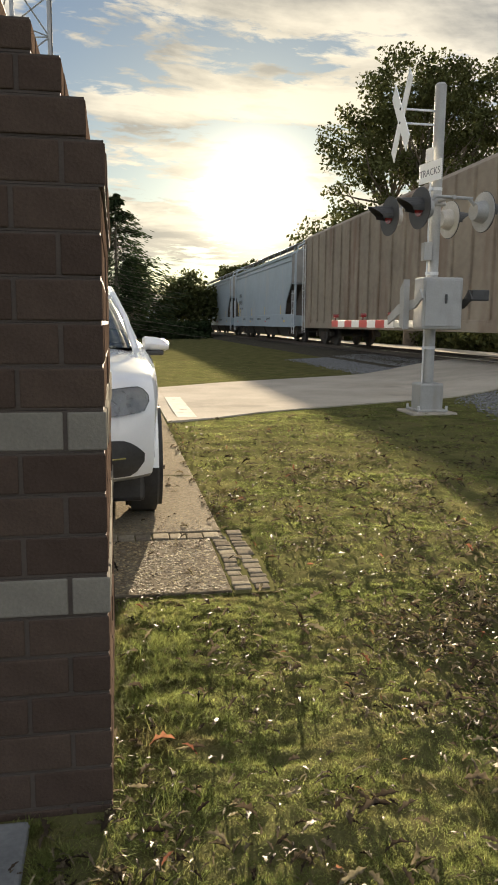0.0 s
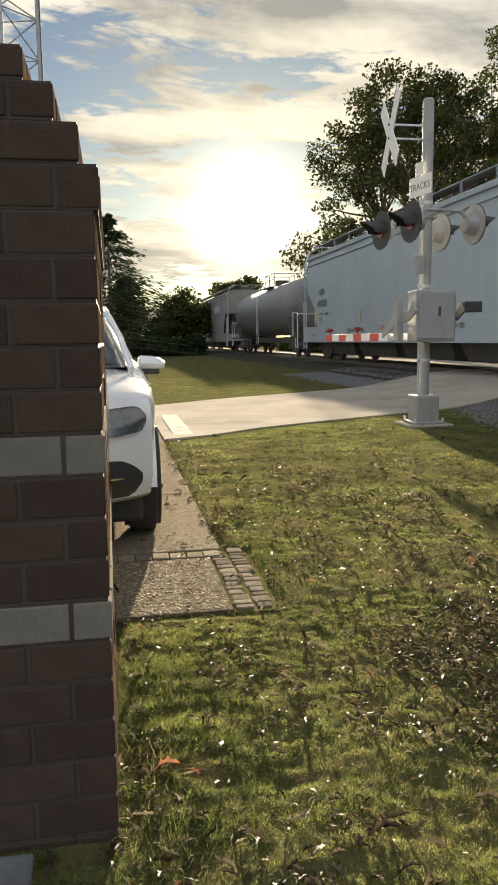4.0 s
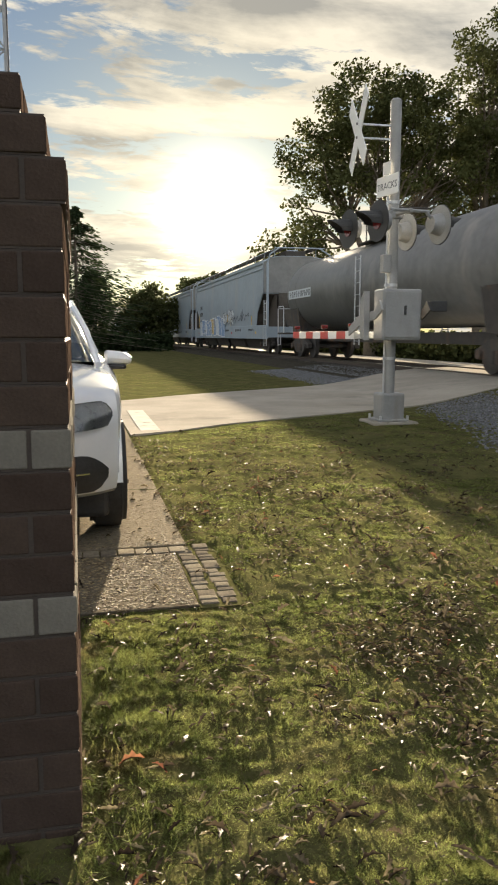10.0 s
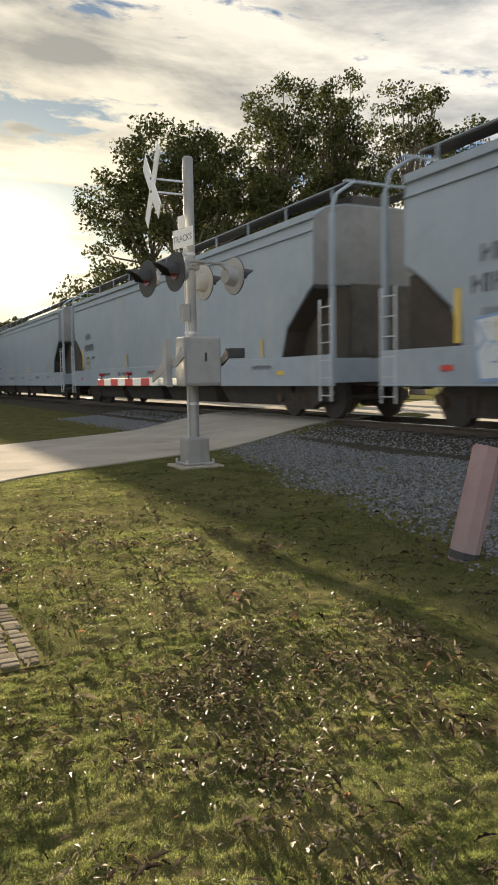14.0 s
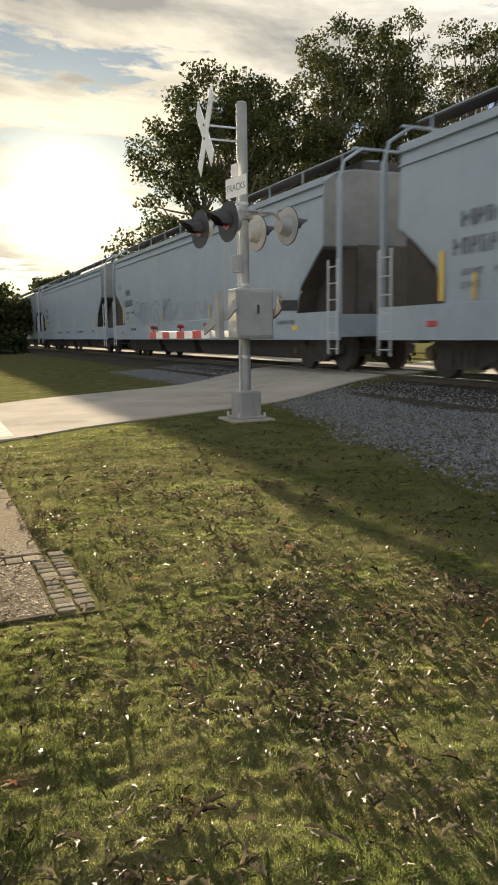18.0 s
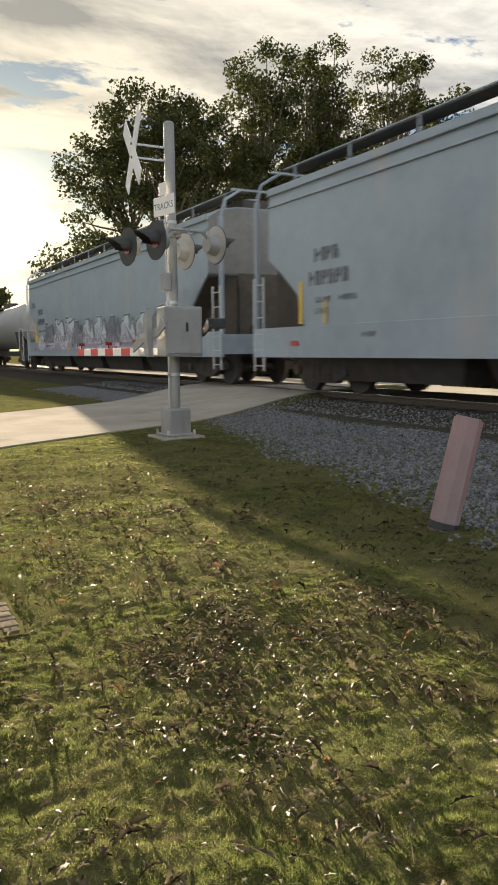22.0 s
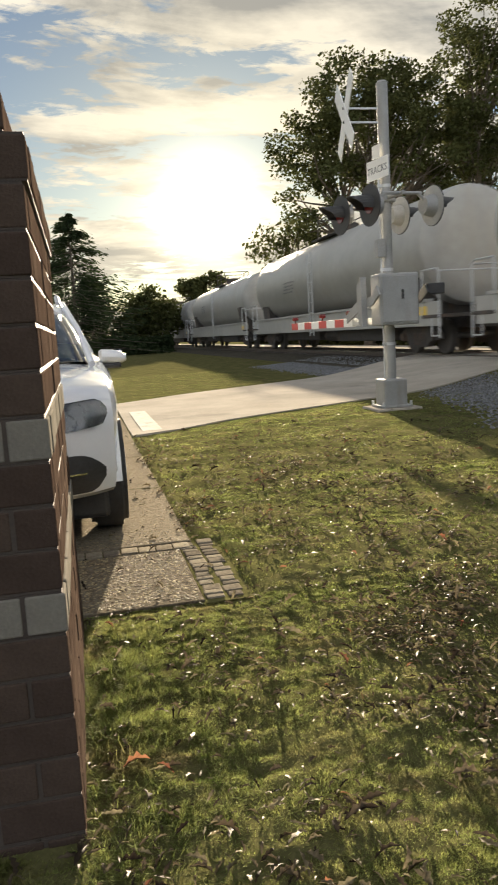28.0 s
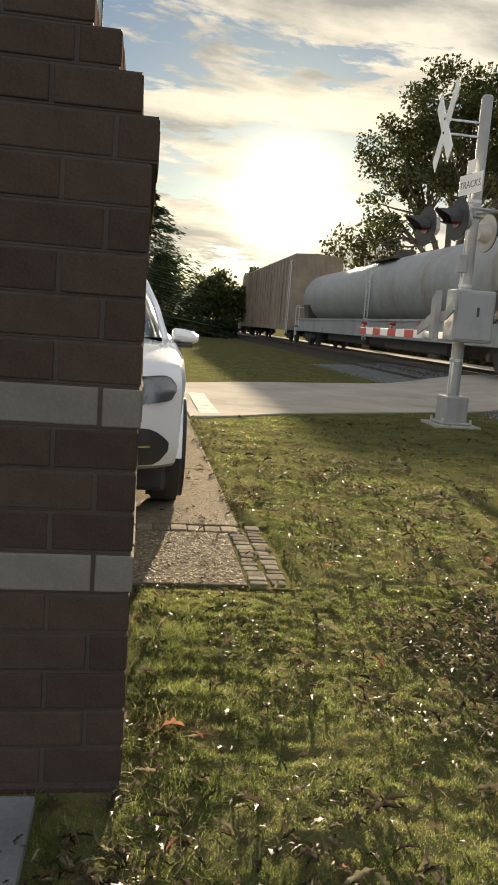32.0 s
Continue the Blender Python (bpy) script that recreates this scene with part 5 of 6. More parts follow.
for a, r in ((306.4, 1.52), (328.0, 1.52), (349.6, 1.40)):
    car = make_tank(a, 20.2, M_TANKW, "white tank car with a dome platform and side skirt", r, True, a > 310)
    for j in range(4):
        part("data_lettering", bars(bmesh.new(), 14.0, 2.72 - 0.13 * j, (0.16,) * (7 - j % 2), 0.06, -1.53), M_INK, car)["kind"] = "stuff"
car = make_tank(371.2, 27.5, M_GREY, "long weathered grey tank car with dome platform", 1.33, True)
make_boxcar(400.3, 22.8, M_BROWN, "tall pale brown box car of the freight train", 5.25)
make_tank(424.5, 20.2, M_TANKW, "white tank car with a dome platform and side skirt", 1.52, True)

# ---- the white car ----


def make_suv():
    suv = thing("suv", "parked white SUV with dark grille and alloy wheels on the driveway", "car", pose(-0.43, 4.15, 0.016))
    # own y runs from the nose back, own x to the side, z up
    nose = [(0.10, 0.335, 0.84, 0.30, 0), (0.03, 0.365, 0.85, 0.30, 0), (0.01, 0.42, 0.86, 0.30, 0), (0.0, 0.50, 0.865, 0.30, 0), (0.005, 0.60, 0.865, 0.30, 0), (0.02, 0.70, 0.87, 0.30, 0), (0.045, 0.78, 0.87, 0.29, 0),
            (0.09, 0.85, 0.865, 0.27, 0.0), (0.17, 0.905, 0.86, 0.24, 0.015), (0.34, 0.945, 0.86, 0.18, 0.03), (0.65, 0.985, 0.86, 0.10, 0.045), (1.0, 1.02, 0.855, 0.04, 0.05), (1.40, 1.045, 0.84, 0.0, 0.045)]

    def skin(row, v, out=0.0):
        y, z, w, bend, drop = row
        return (0.955 * w * v * (1 + out * 0.6), y + 0.72 * bend * abs(v) ** 4.6 - out, z - drop * abs(v) ** 4)

    def at_height(z):
        rows = nose[:9]
        for p, q in zip(rows[:-1], rows[1:]):
            if p[1] <= z <= q[1]:
                f = (z - p[1]) / (q[1] - p[1])
                return tuple(i * (1 - f) + j * f for i, j in zip(p, q))
        return rows[0] if z < rows[0][1] else rows[-1]

    def sheet(bm, grid):
        vs = [[bm.verts.new(p) for p in row] for row in grid]
        for p, q in zip(vs[:-1], vs[1:]):
            for i in range(len(p) - 1):
                bm.faces.new((p[i], p[i + 1], q[i + 1], q[i]))
        return bm

    def patch(low, high, v0, v1, out, side):
        """A piece lying on the nose between two height curves over v0..v1."""
        bm = bmesh.new()
        grid = []
        for i in range(15):
            f = i / 14
            v = v0 + (v1 - v0) * f
            grid.append([skin(at_height(low(f) + (high(f) - low(f)) * j / 8), side * v, out) for j in range(9)])
        sheet(bm, grid)
        bmesh.ops.recalc_face_normals(bm, faces=bm.faces)
        bmesh.ops.solidify(bm, geom=bm.faces, thickness=0.012)
        return bm
    bm = bmesh.new()
    sheet(bm, [[skin(r, v) for v in np.linspace(-1, 1, 33)] for r in nose])
    bmesh.ops.recalc_face_normals(bm, faces=bm.faces)
    bmesh.ops.solidify(bm, geom=bm.faces, thickness=0.02)
    body = part("front_panel", bm, M_CARWHITE, suv, "white bonnet and bumper", smooth=True)
    bm = bmesh.new()
    rings = []
    for y, wf, w, zsh, zd in ((0.36, 0.74, 0.84, 0.84, 0.92), (0.5, 0.80, 0.895, 0.86, 0.93), (0.75, 0.84, 0.918, 0.89, 0.955), (1.1, 0.85, 0.922, 0.93, 0.985), (1.4, 0.85, 0.922, 0.96, 1.02), (2.0, 0.85, 0.922, 0.98, 1.05), (3.0, 0.85, 0.922, 0.99, 1.06), (3.9, 0.85, 0.915, 1.0, 1.07), (4.35, 0.82, 0.87, 1.0, 1.07), (4.6, 0.74, 0.78, 0.95, 1.02)):
        low = 0.345 if y < 0.8 else 0.24
        wf, w = wf * 0.96, w * 0.96
        half = [(wf, low), (w - 0.03, low + 0.03), (w, 0.42), (w - 0.012, 0.60), (w, zsh - 0.10), (w - 0.015, zsh), (w - 0.06, zd - 0.02), (w - 0.16, zd)]
        rings.append([(x, y, z) for x, z in half] + [(-x, y, z) for x, z in reversed(half)])
    add_loft(bm, rings)
    part("body", bm, M_CARWHITE, suv, smooth=True)
    # greenhouse
    rows = [(1.36, 0.76, 1.03, 0.76, 1.045), (1.75, 0.78, 1.04, 0.675, 1.25), (2.15, 0.80, 1.05, 0.60, 1.425), (2.6, 0.81, 1.05, 0.585, 1.49), (3.5, 0.81, 1.06, 0.575, 1.49), (4.1, 0.79, 1.06, 0.55, 1.41), (4.5, 0.75, 1.04, 0.58, 1.10)]
    bm = bmesh.new()
    add_loft(bm, [[(a, y, z0), (a * 0.5 + b * 0.5, y, (z0 + z1) / 2), (b, y, z1 - 0.04), (b * 0.85, y, z1), (0, y, z1 + 0.02), (-b * 0.85, y, z1), (-b, y, z1 - 0.04), (-a * 0.5 - b * 0.5, y, (z0 + z1) / 2), (-a, y, z0)] for y, a, z0, b, z1 in ((y, a * 0.965, z0, b * 0.965, z1) for y, a, z0, b, z1 in rows)])
    part("cabin_glass", bm, M_GLASS, suv, "dark tinted windscreen and side glass", smooth=True)
    bm = bmesh.new()
    add_loft(bm, [[(b, y, z - 0.03), (b * 0.85, y, z + 0.012), (0, y, z + 0.032), (-b * 0.85, y, z + 0.012), (-b, y, z - 0.03)] for y, b, z in ((2.10, 0.589, 1.415), (2.3, 0.589, 1.46), (2.6, 0.579, 1.495), (3.5, 0.569, 1.495), (4.15, 0.545, 1.41))])
    part("roof", bm, M_CARWHITE, suv, smooth=True)
    for side in (-1, 1):
        bm = bmesh.new()
        add_pipe(bm, [(side * 0.757, 1.26, 1.02), (side * 0.690, 1.72, 1.245), (side * 0.603, 2.15, 1.43), (side * 0.579, 2.6, 1.49)], 0.024, 8)
        add_rod(bm, (side * 0.772, 2.75, 1.06), (side * 0.574, 2.75, 1.48), 0.035, n=8)
        part("pillar", bm, M_CARWHITE, suv, smooth=True)
        bm = bmesh.new()
        add_pipe(bm, [(side * 0.55, 2.3, 1.48), (side * 0.54, 2.4, 1.535), (side * 0.53, 3.9, 1.525), (side * 0.53, 4.0, 1.45)], 0.018, 8)
        part("roof_rail", bm, M_STEEL, suv)
        # mirror
        bm = bmesh.new()
        rr = []
        for x, zl, zh, d in ((0.82, 1.010, 1.095, 0.05), (0.84, 0.995, 1.110, 0.085), (0.93, 0.992, 1.102, 0.095), (0.99, 0.998, 1.082, 0.085), (1.02, 1.010, 1.062, 0.05)):
            rr.append([(side * x, 1.87 + d * math.cos(a), (zl + zh) / 2 + (zh - zl) / 2 * math.sin(a)) for a in np.linspace(0, 2 * math.pi, 14, endpoint=False)])
        add_loft(bm, rr)
        mir = part("mirror", bm, M_CARWHITE, suv, "white door mirror", smooth=True)
        part("mirror_foot", add_box(bmesh.new(), (min(side * 0.78, side * 0.98), 1.80, 0.965), (max(side * 0.78, side * 0.98), 1.93, 1.004), 0.015), M_CARBLACK, mir)
        part("mirror_glass", add_box(bmesh.new(), (min(side * 0.83, side * 1.00), 1.925, 1.000), (max(side * 0.83, side * 1.00), 1.945, 1.095), 0.01), M_CHROME, mir)
        # lamp unit
        def lamp_low(f):
            return 0.700 + 0.030 * f ** 2 + 0.05 * max(f - 0.92, 0) / 0.08

        def lamp_high(f):
            return 0.838 + 0.025 * min(f / 0.75, 1) - 0.05 * max(f - 0.9, 0) / 0.1
        lamp = part("headlight", patch(lamp_low, lamp_high, 0.50, 0.955, 0.005, side), M_LAMPIN, suv, "grey clear-lens headlight", smooth=True)
        for v, z, r in ((0.60, 0.760, 0.034), (0.72, 0.768, 0.038), (0.83, 0.774, 0.036)):
            bm = bmesh.new()
            bmesh.ops.create_uvsphere(bm, u_segments=16, v_segments=8, radius=r, matrix=Matrix.Translation(skin(at_height(z), side * v, -0.034)))
            part("reflector", bm, M_RIM, lamp, smooth=True)
        part("lamp_cover", patch(lamp_low, lamp_high, 0.505, 0.95, 0.020, side), M_CLEAR, lamp, smooth=True)
        for y in (0.88, 3.72):
            bm = bmesh.new()
            add_rod(bm, (side * 0.665, y, 0.355), (side * 0.893, y, 0.355), 0.355, n=36)
            bmesh.ops.bevel(bm, geom=[e for e in bm.edges if len(e.link_faces) == 2 and abs(e.calc_face_angle(0)) > 1.2], offset=0.035, segments=3, affect="EDGES")
            wheel = part("wheel", bm, M_TYRE, suv, "black tyre", smooth=True)
            bm = bmesh.new()
            add_rod(bm, (side * 0.87, y, 0.355), (side * 0.898, y, 0.355), 0.235, n=28)
            part("rim", bm, M_RIM, wheel)
            bm = bmesh.new()
            for a0 in np.linspace(radians(0), radians(180), 13)[:-1]:
                a1 = a0 + radians(15)
                q = [(math.cos(a) * r, math.sin(a) * r) for a, r in ((a0, 0.37), (a1, 0.37), (a1, 0.44), (a0, 0.44))]
                add_prism(bm, [(y + u, 0.355 + v) for u, v in q], "x", side * 0.75, side * 0.862)
            part("arch_trim", bm, M_CARWHITE, suv)
        def gap_low(f):
            return 0.372 + 0.075 * max(f - 0.85, 0) ** 2 / 0.0225

        def gap_high(f):
            return 0.580 - 0.085 * max(f - 0.72, 0) ** 2 / 0.0784
        intake = part("air_intake", patch(gap_low, gap_high, 0.30, 0.93, 0.004, side), M_CARBLACK, suv, "black lower air intake", smooth=True)
        part("intake_trim", patch(lambda f: 0.476, lambda f: 0.485, 0.34, 0.80, 0.012, side), M_CHROME, intake)
    part("grille", patch(lambda f: 0.56, lambda f: 0.80, -0.40, 0.40, 0.006, 1), M_CARBLACK, suv, "black radiator grille")
    part("grille_bar", patch(lambda f: 0.67, lambda f: 0.70, -0.39, 0.39, 0.020, 1), M_CHROME, suv)
    # black box added under the floor to stop sun passing beneath the car
    part("under_guard", add_box(bmesh.new(), (-0.78, 0.52, 0.13), (0.78, 4.45, 0.335), 0.03), M_CARBLACK, suv)


make_suv()

# ---- trees ----


def leaf_cloud(name, centres, per, spread, size, material, rng):
    """Many small leaf sprays round the given centres."""
    c = np.repeat(np.asarray(centres, dtype=float), per, axis=0)
    n = len(c)
    off = rng.normal(size=(n, 3))
    off *= (spread * rng.random((n, 1)) ** 0.45) / np.linalg.norm(off, axis=1, keepdims=True)
    off[:, 2] *= 0.75
    p = c + off
    a = rng.normal(size=(n, 3))
    a /= np.linalg.norm(a, axis=1, keepdims=True)
    b = np.cross(a, rng.normal(size=(n, 3)))
    b /= np.linalg.norm(b, axis=1, keepdims=True)
    s = size * (0.5 + rng.random((n, 1)))
    q = np.stack([p - a * s, p - b * s * 0.7, p + a * s, p + b * s * 0.7], axis=1)
    return quads_mesh(name, q, material)


def make_tree(label, x, y, height, crown, material=None, clumps=120, per=90, leaf=0.085, seed=1, lean=0.0, spread=1.0):
    """A broadleaf tree: trunk, forking limbs and a loose crown. crown: list of (dx, dy, z, rx, rz) lobes."""
    rng = np.random.default_rng(seed)
    rnd = random.Random(seed)
    tree = thing("tree", label, "tree", pose(x, y, 0))
    r0 = 0.03 * height
    fork = height * 0.30
    bm = bmesh.new()
    add_rod(bm, (0, 0, -0.1), (lean * 0.5, 0, fork * 0.5), r0, r0 * 0.8, n=10)
    add_rod(bm, (lean * 0.5, 0, fork * 0.5), (lean, 0, fork), r0 * 0.8, r0 * 0.62, n=10)
    part("trunk", bm, M_BARK, tree, smooth=True)
    tips = []
    for dx, dy, z, rx, rz, full in [(*c, 1.0)[:6] for c in crown]:
        got = 0
        while got < max(6, int(full * clumps * rx * rx * rz / sum(c[3] ** 2 * c[4] for c in crown))):
            u = rng.normal(size=3)
            u /= np.linalg.norm(u)
            d = rng.random() ** 0.4
            p = (dx + u[0] * rx * d, dy + u[1] * rx * d, z + u[2] * rz * d)
            tips.append(p)
            got += 1
    for dx, dy, z, rx, rz in [c[:5] for c in crown]:
        bm = bmesh.new()
        hub = Vector((lean + (dx - lean) * 0.55, dy * 0.55, fork + (z - fork) * 0.55))
        add_rod(bm, (lean, 0, fork * 0.92), hub, r0 * 0.42, r0 * 0.26, n=7)
        near = [t for t in tips if (Vector(t) - Vector((dx, dy, z))).length < max(rx, rz) * 1.05]
        for t in rnd.sample(near, min(len(near), 22)):
            mid = hub.lerp(Vector(t), 0.5) + Vector((rnd.uniform(-0.4, 0.4), rnd.uniform(-0.4, 0.4), rnd.uniform(-0.1, 0.5)))
            add_rod(bm, hub, mid, r0 * 0.16, r0 * 0.10, n=5)
            add_rod(bm, mid, t, r0 * 0.10, r0 * 0.03, n=5)
        part("limb", bm, M_BARK, tree)
    crown_ob = new("crown", leaf_cloud("crown", tips, per, spread, leaf, material or M_FOLIAGE, rng))
    crown_ob.parent = tree
    return tree


def polar(az, dist):
    """A place by its bearing to the left of the first view's heading."""
    a = radians(az - 13.4)
    return -dist * math.sin(a), dist * math.cos(a)


OAK = "tall broadleaf tree with a dark ragged crown behind the train"
x, y = polar(-8.6, 42)
make_tree(OAK, x, y, 15.5, [(-2.5, 0, 9.6, 2.9, 2.7), (-0.3, 0, 12.0, 3.5, 3.0), (2.6, 0.5, 11.6, 3.4, 3.1), (0.9, -1, 8.6, 4.0, 2.6, 0.26), (4.6, 1, 10.2, 3.2, 3.2, 0.75), (-3.0, 0, 6.9, 2.1, 1.3, 0.38), (5.4, 1, 7.0, 3.0, 2.4, 0.2)], clumps=440, per=130, seed=11, spread=0.74)
x, y = polar(-16.2, 46)
make_tree(OAK, x, y, 18.0, [(0, 0, 16.0, 2.8, 2.6), (-1.2, 0, 11.8, 3.4, 3.0, 0.6), (1.6, 0.5, 12.0, 3.2, 3.0, 0.75), (0, 0, 8.6, 4.0, 2.4, 0.2)], clumps=260, per=130, seed=12, spread=0.74)
x, y = polar(-20.6, 48)
make_tree(OAK, x, y, 20.0, [(0.4, 0, 17.3, 1.9, 2.5), (-1.0, 0, 15.4, 2.6, 2.4), (1.2, 0.5, 13.0, 3.2, 3.0), (-1, 0, 10.0, 3.6, 2.6, 0.4)], clumps=230, per=130, seed=13, spread=0.74)
x, y = polar(-26.2, 50)
make_tree(OAK, x, y, 18.0, [(-0.8, 0, 17.0, 2.8, 2.1), (2.2, 0, 15.6, 2.8, 2.0), (0, 0, 12.0, 4.2, 2.6, 0.7), (0, 0, 8.6, 4.0, 2.6, 0.35)], clumps=240, per=130, seed=14, spread=0.74)
x, y = polar(-31.5, 54)
make_tree(OAK, x, y, 16.0, [(-0.8, 0, 13.6, 2.8, 2.2), (1.0, 0, 10.6, 4.0, 3.0), (0, 0, 7.6, 4.0, 2.6)], clumps=200, per=130, seed=15, spread=0.8)
x, y = polar(-3.4, 52)
make_tree("thin wispy tree with sparse foliage behind the train", x, y, 9.0, [(-1.2, 0, 6.6, 2.4, 1.6), (1.0, 0, 7.2, 2.2, 1.6)], clumps=80, per=22, leaf=0.13, seed=16)
x, y = polar(4.0, 112)
make_tree("small distant tree beyond the train", x, y, 10.5, [(-1.4, 0, 8.6, 2.0, 1.8), (1.6, 0, 9.0, 1.8, 1.6), (0, 0, 6.0, 2.6, 2.0)], clumps=70, per=60, leaf=0.26, seed=17)
x, y = polar(7.9, 66)
make_tree("rounded bush-like tree beside the far track", x, y, 5.5, [(0, 0, 3.9, 2.0, 1.4), (-1.2, 0, 2.6, 1.8, 1.6), (1.0, 0, 2.6, 1.8, 1.6)], clumps=90, per=90, leaf=0.13, seed=18)


def make_fir(x, y, height, radius, seed):
    rng = np.random.default_rng(seed)
    tree = thing("fir_tree", "dark conifer with drooping layered boughs", "tree", pose(x, y, 0))
    part("trunk", add_rod(bmesh.new(), (0, 0, -0.1), (0, 0, height), height * 0.022, 0.02, n=8), M_BARK, tree)
    bm = bmesh.new()
    quads = []
    for i in range(170):
        f = (i / 170.0) ** 0.85
        z = 0.6 + (height - 0.7) * f
        r = radius * (1 - f) ** 0.8 * rng.uniform(0.7, 1.15) + 0.15
        a = rng.uniform(0, 2 * math.pi)
        tip = Vector((math.cos(a) * r, math.sin(a) * r, z - 0.22 * r + 0.10 * r * r / radius))
        add_rod(bm, (0, 0, z), tip, 0.03, 0.008, n=4)
        for _ in range(60):
            u = rng.uniform(0.15, 1.03)
            p = Vector((0, 0, z)).lerp(tip, u) + Vector(rng.normal(size=3) * 0.10) * (0.6 + r * 0.35)
            d = Vector((math.cos(a), math.sin(a), -0.35)) * rng.uniform(0.10, 0.26)
            s = Vector(rng.normal(size=3)).normalized() * 0.06
            quads.append([p - d - s * 0.4, p + s, p + d, p - s])
    part("bough_frame", bm, M_BARK, tree)
    ob = new("needles", quads_mesh("needles", np.array(quads), M_FIR))
    ob.parent = tree


x, y = polar(13.6, 60)
make_fir(x + 0.5, y, 10.8, 6.4, 21)
x, y = polar(16.0, 66)
make_fir(x, y, 11.0, 5.4, 22)
x, y = polar(12.0, 64)
make_fir(x, y, 6.6, 4.2, 23)


def make_hedge(x0, x1, y, height, depth, seed):
    rng = np.random.default_rng(seed)
    n = int((x1 - x0) * 700)
    c = np.stack([rng.uniform(x0, x1, n), rng.uniform(y, y + depth, n), rng.uniform(0.05, height, n) * (1 - 0.12 * rng.random(n))], axis=1)
    ob = new("hedge", leaf_cloud("hedge", c, 1, 0.15, 0.14, M_FIR, rng))
    tagged(ob, "low dark clipped hedge at the end of the lawn", "hedge", kind="stuff")


make_hedge(-18, 7.6, 60.0, 1.35, 1.6, 31)


def make_shrubs():
    """A dense belt of shrubs on the far side of the track, open where the road passes."""
    rng = np.random.default_rng(32)
    spots = []
    while len(spots) < 900:
        x, y = rng.uniform(15.8, 18.6), rng.uniform(-4, 70)
        a, b = road_edges(x)
        if not a - 0.4 < y < b + 0.4:
            spots.append((x, y, rng.uniform(0.15, 1.0)))
    ob = new("shrubs", leaf_cloud("shrubs", spots, 70, 0.75, 0.11, M_FOLIAGE, rng))
    tagged(ob, "belt of dark green shrubs beyond the railway track", "shrubs", kind="stuff")


make_shrubs()

# ---- grass, leaves, ballast stones ----


class Field:
    """A function of x and y kept on a grid over part of the lawn."""

    def __init__(self, f, x0, x1, y0, y1, step):
        self.x0, self.y0, self.step = x0, y0, step
        self.grid = np.array([[f(x, y) for x in np.arange(x0, x1 + step, step)] for y in np.arange(y0, y1 + step, step)])

    def at(self, x, y):
        """Bilinear look-up."""
        g = self.grid
        u, v = np.clip((x - self.x0) / self.step, 0, g.shape[1] - 1.001), np.clip((y - self.y0) / self.step, 0, g.shape[0] - 1.001)
        i, j = u.astype(int), v.astype(int)
        a, b = u - i, v - j
        return (g[j, i] * (1 - a) + g[j, i + 1] * a) * (1 - b) + (g[j + 1, i] * (1 - a) + g[j + 1, i + 1] * a) * b


def leaf_density(x, y):
    """Where fallen leaves gather."""
    d = 0.07
    d += 1.1 * math.exp(-(((x - 1.75) / 0.75) ** 2 + ((y - 2.80) / 0.40) ** 2))
    d += 0.9 * math.exp(-(((x - 0.06) / 0.12) ** 2 + ((y - 1.55) / 0.28) ** 2))
    d += 0.45 * math.exp(-(((x - 1.45) / 0.45) ** 2 + ((y - 2.30) / 0.30) ** 2))
    d += 0.16 * math.exp(-(((x - 0.6) / 0.3) ** 2 + ((y - 1.65) / 0.25) ** 2))
    d += 0.55 * math.exp(-(((x - 2.0) / 1.5) ** 2 + ((y - 5.6) / 2.6) ** 2))
    d += 0.35 * math.exp(-(((x - 0.25) / 0.10) ** 2 + ((y - 1.9) / 0.5) ** 2))
    d += 0.4 * math.exp(-((y - 3.40) / 0.06) ** 2) if -0.5 < x < 1.0 else 0
    d += 0.3 * math.exp(-(((x - 0.80) / 0.06) ** 2)) if 4.4 < y < 9 else 0
    return d * (0.22 + 2.0 * max(noise.noise((x * 2.6, y * 2.6, 7.0)) + 0.05, 0) + 0.9 * max(noise.noise((x * 7.0, y * 7.0, 3.0)), 0))


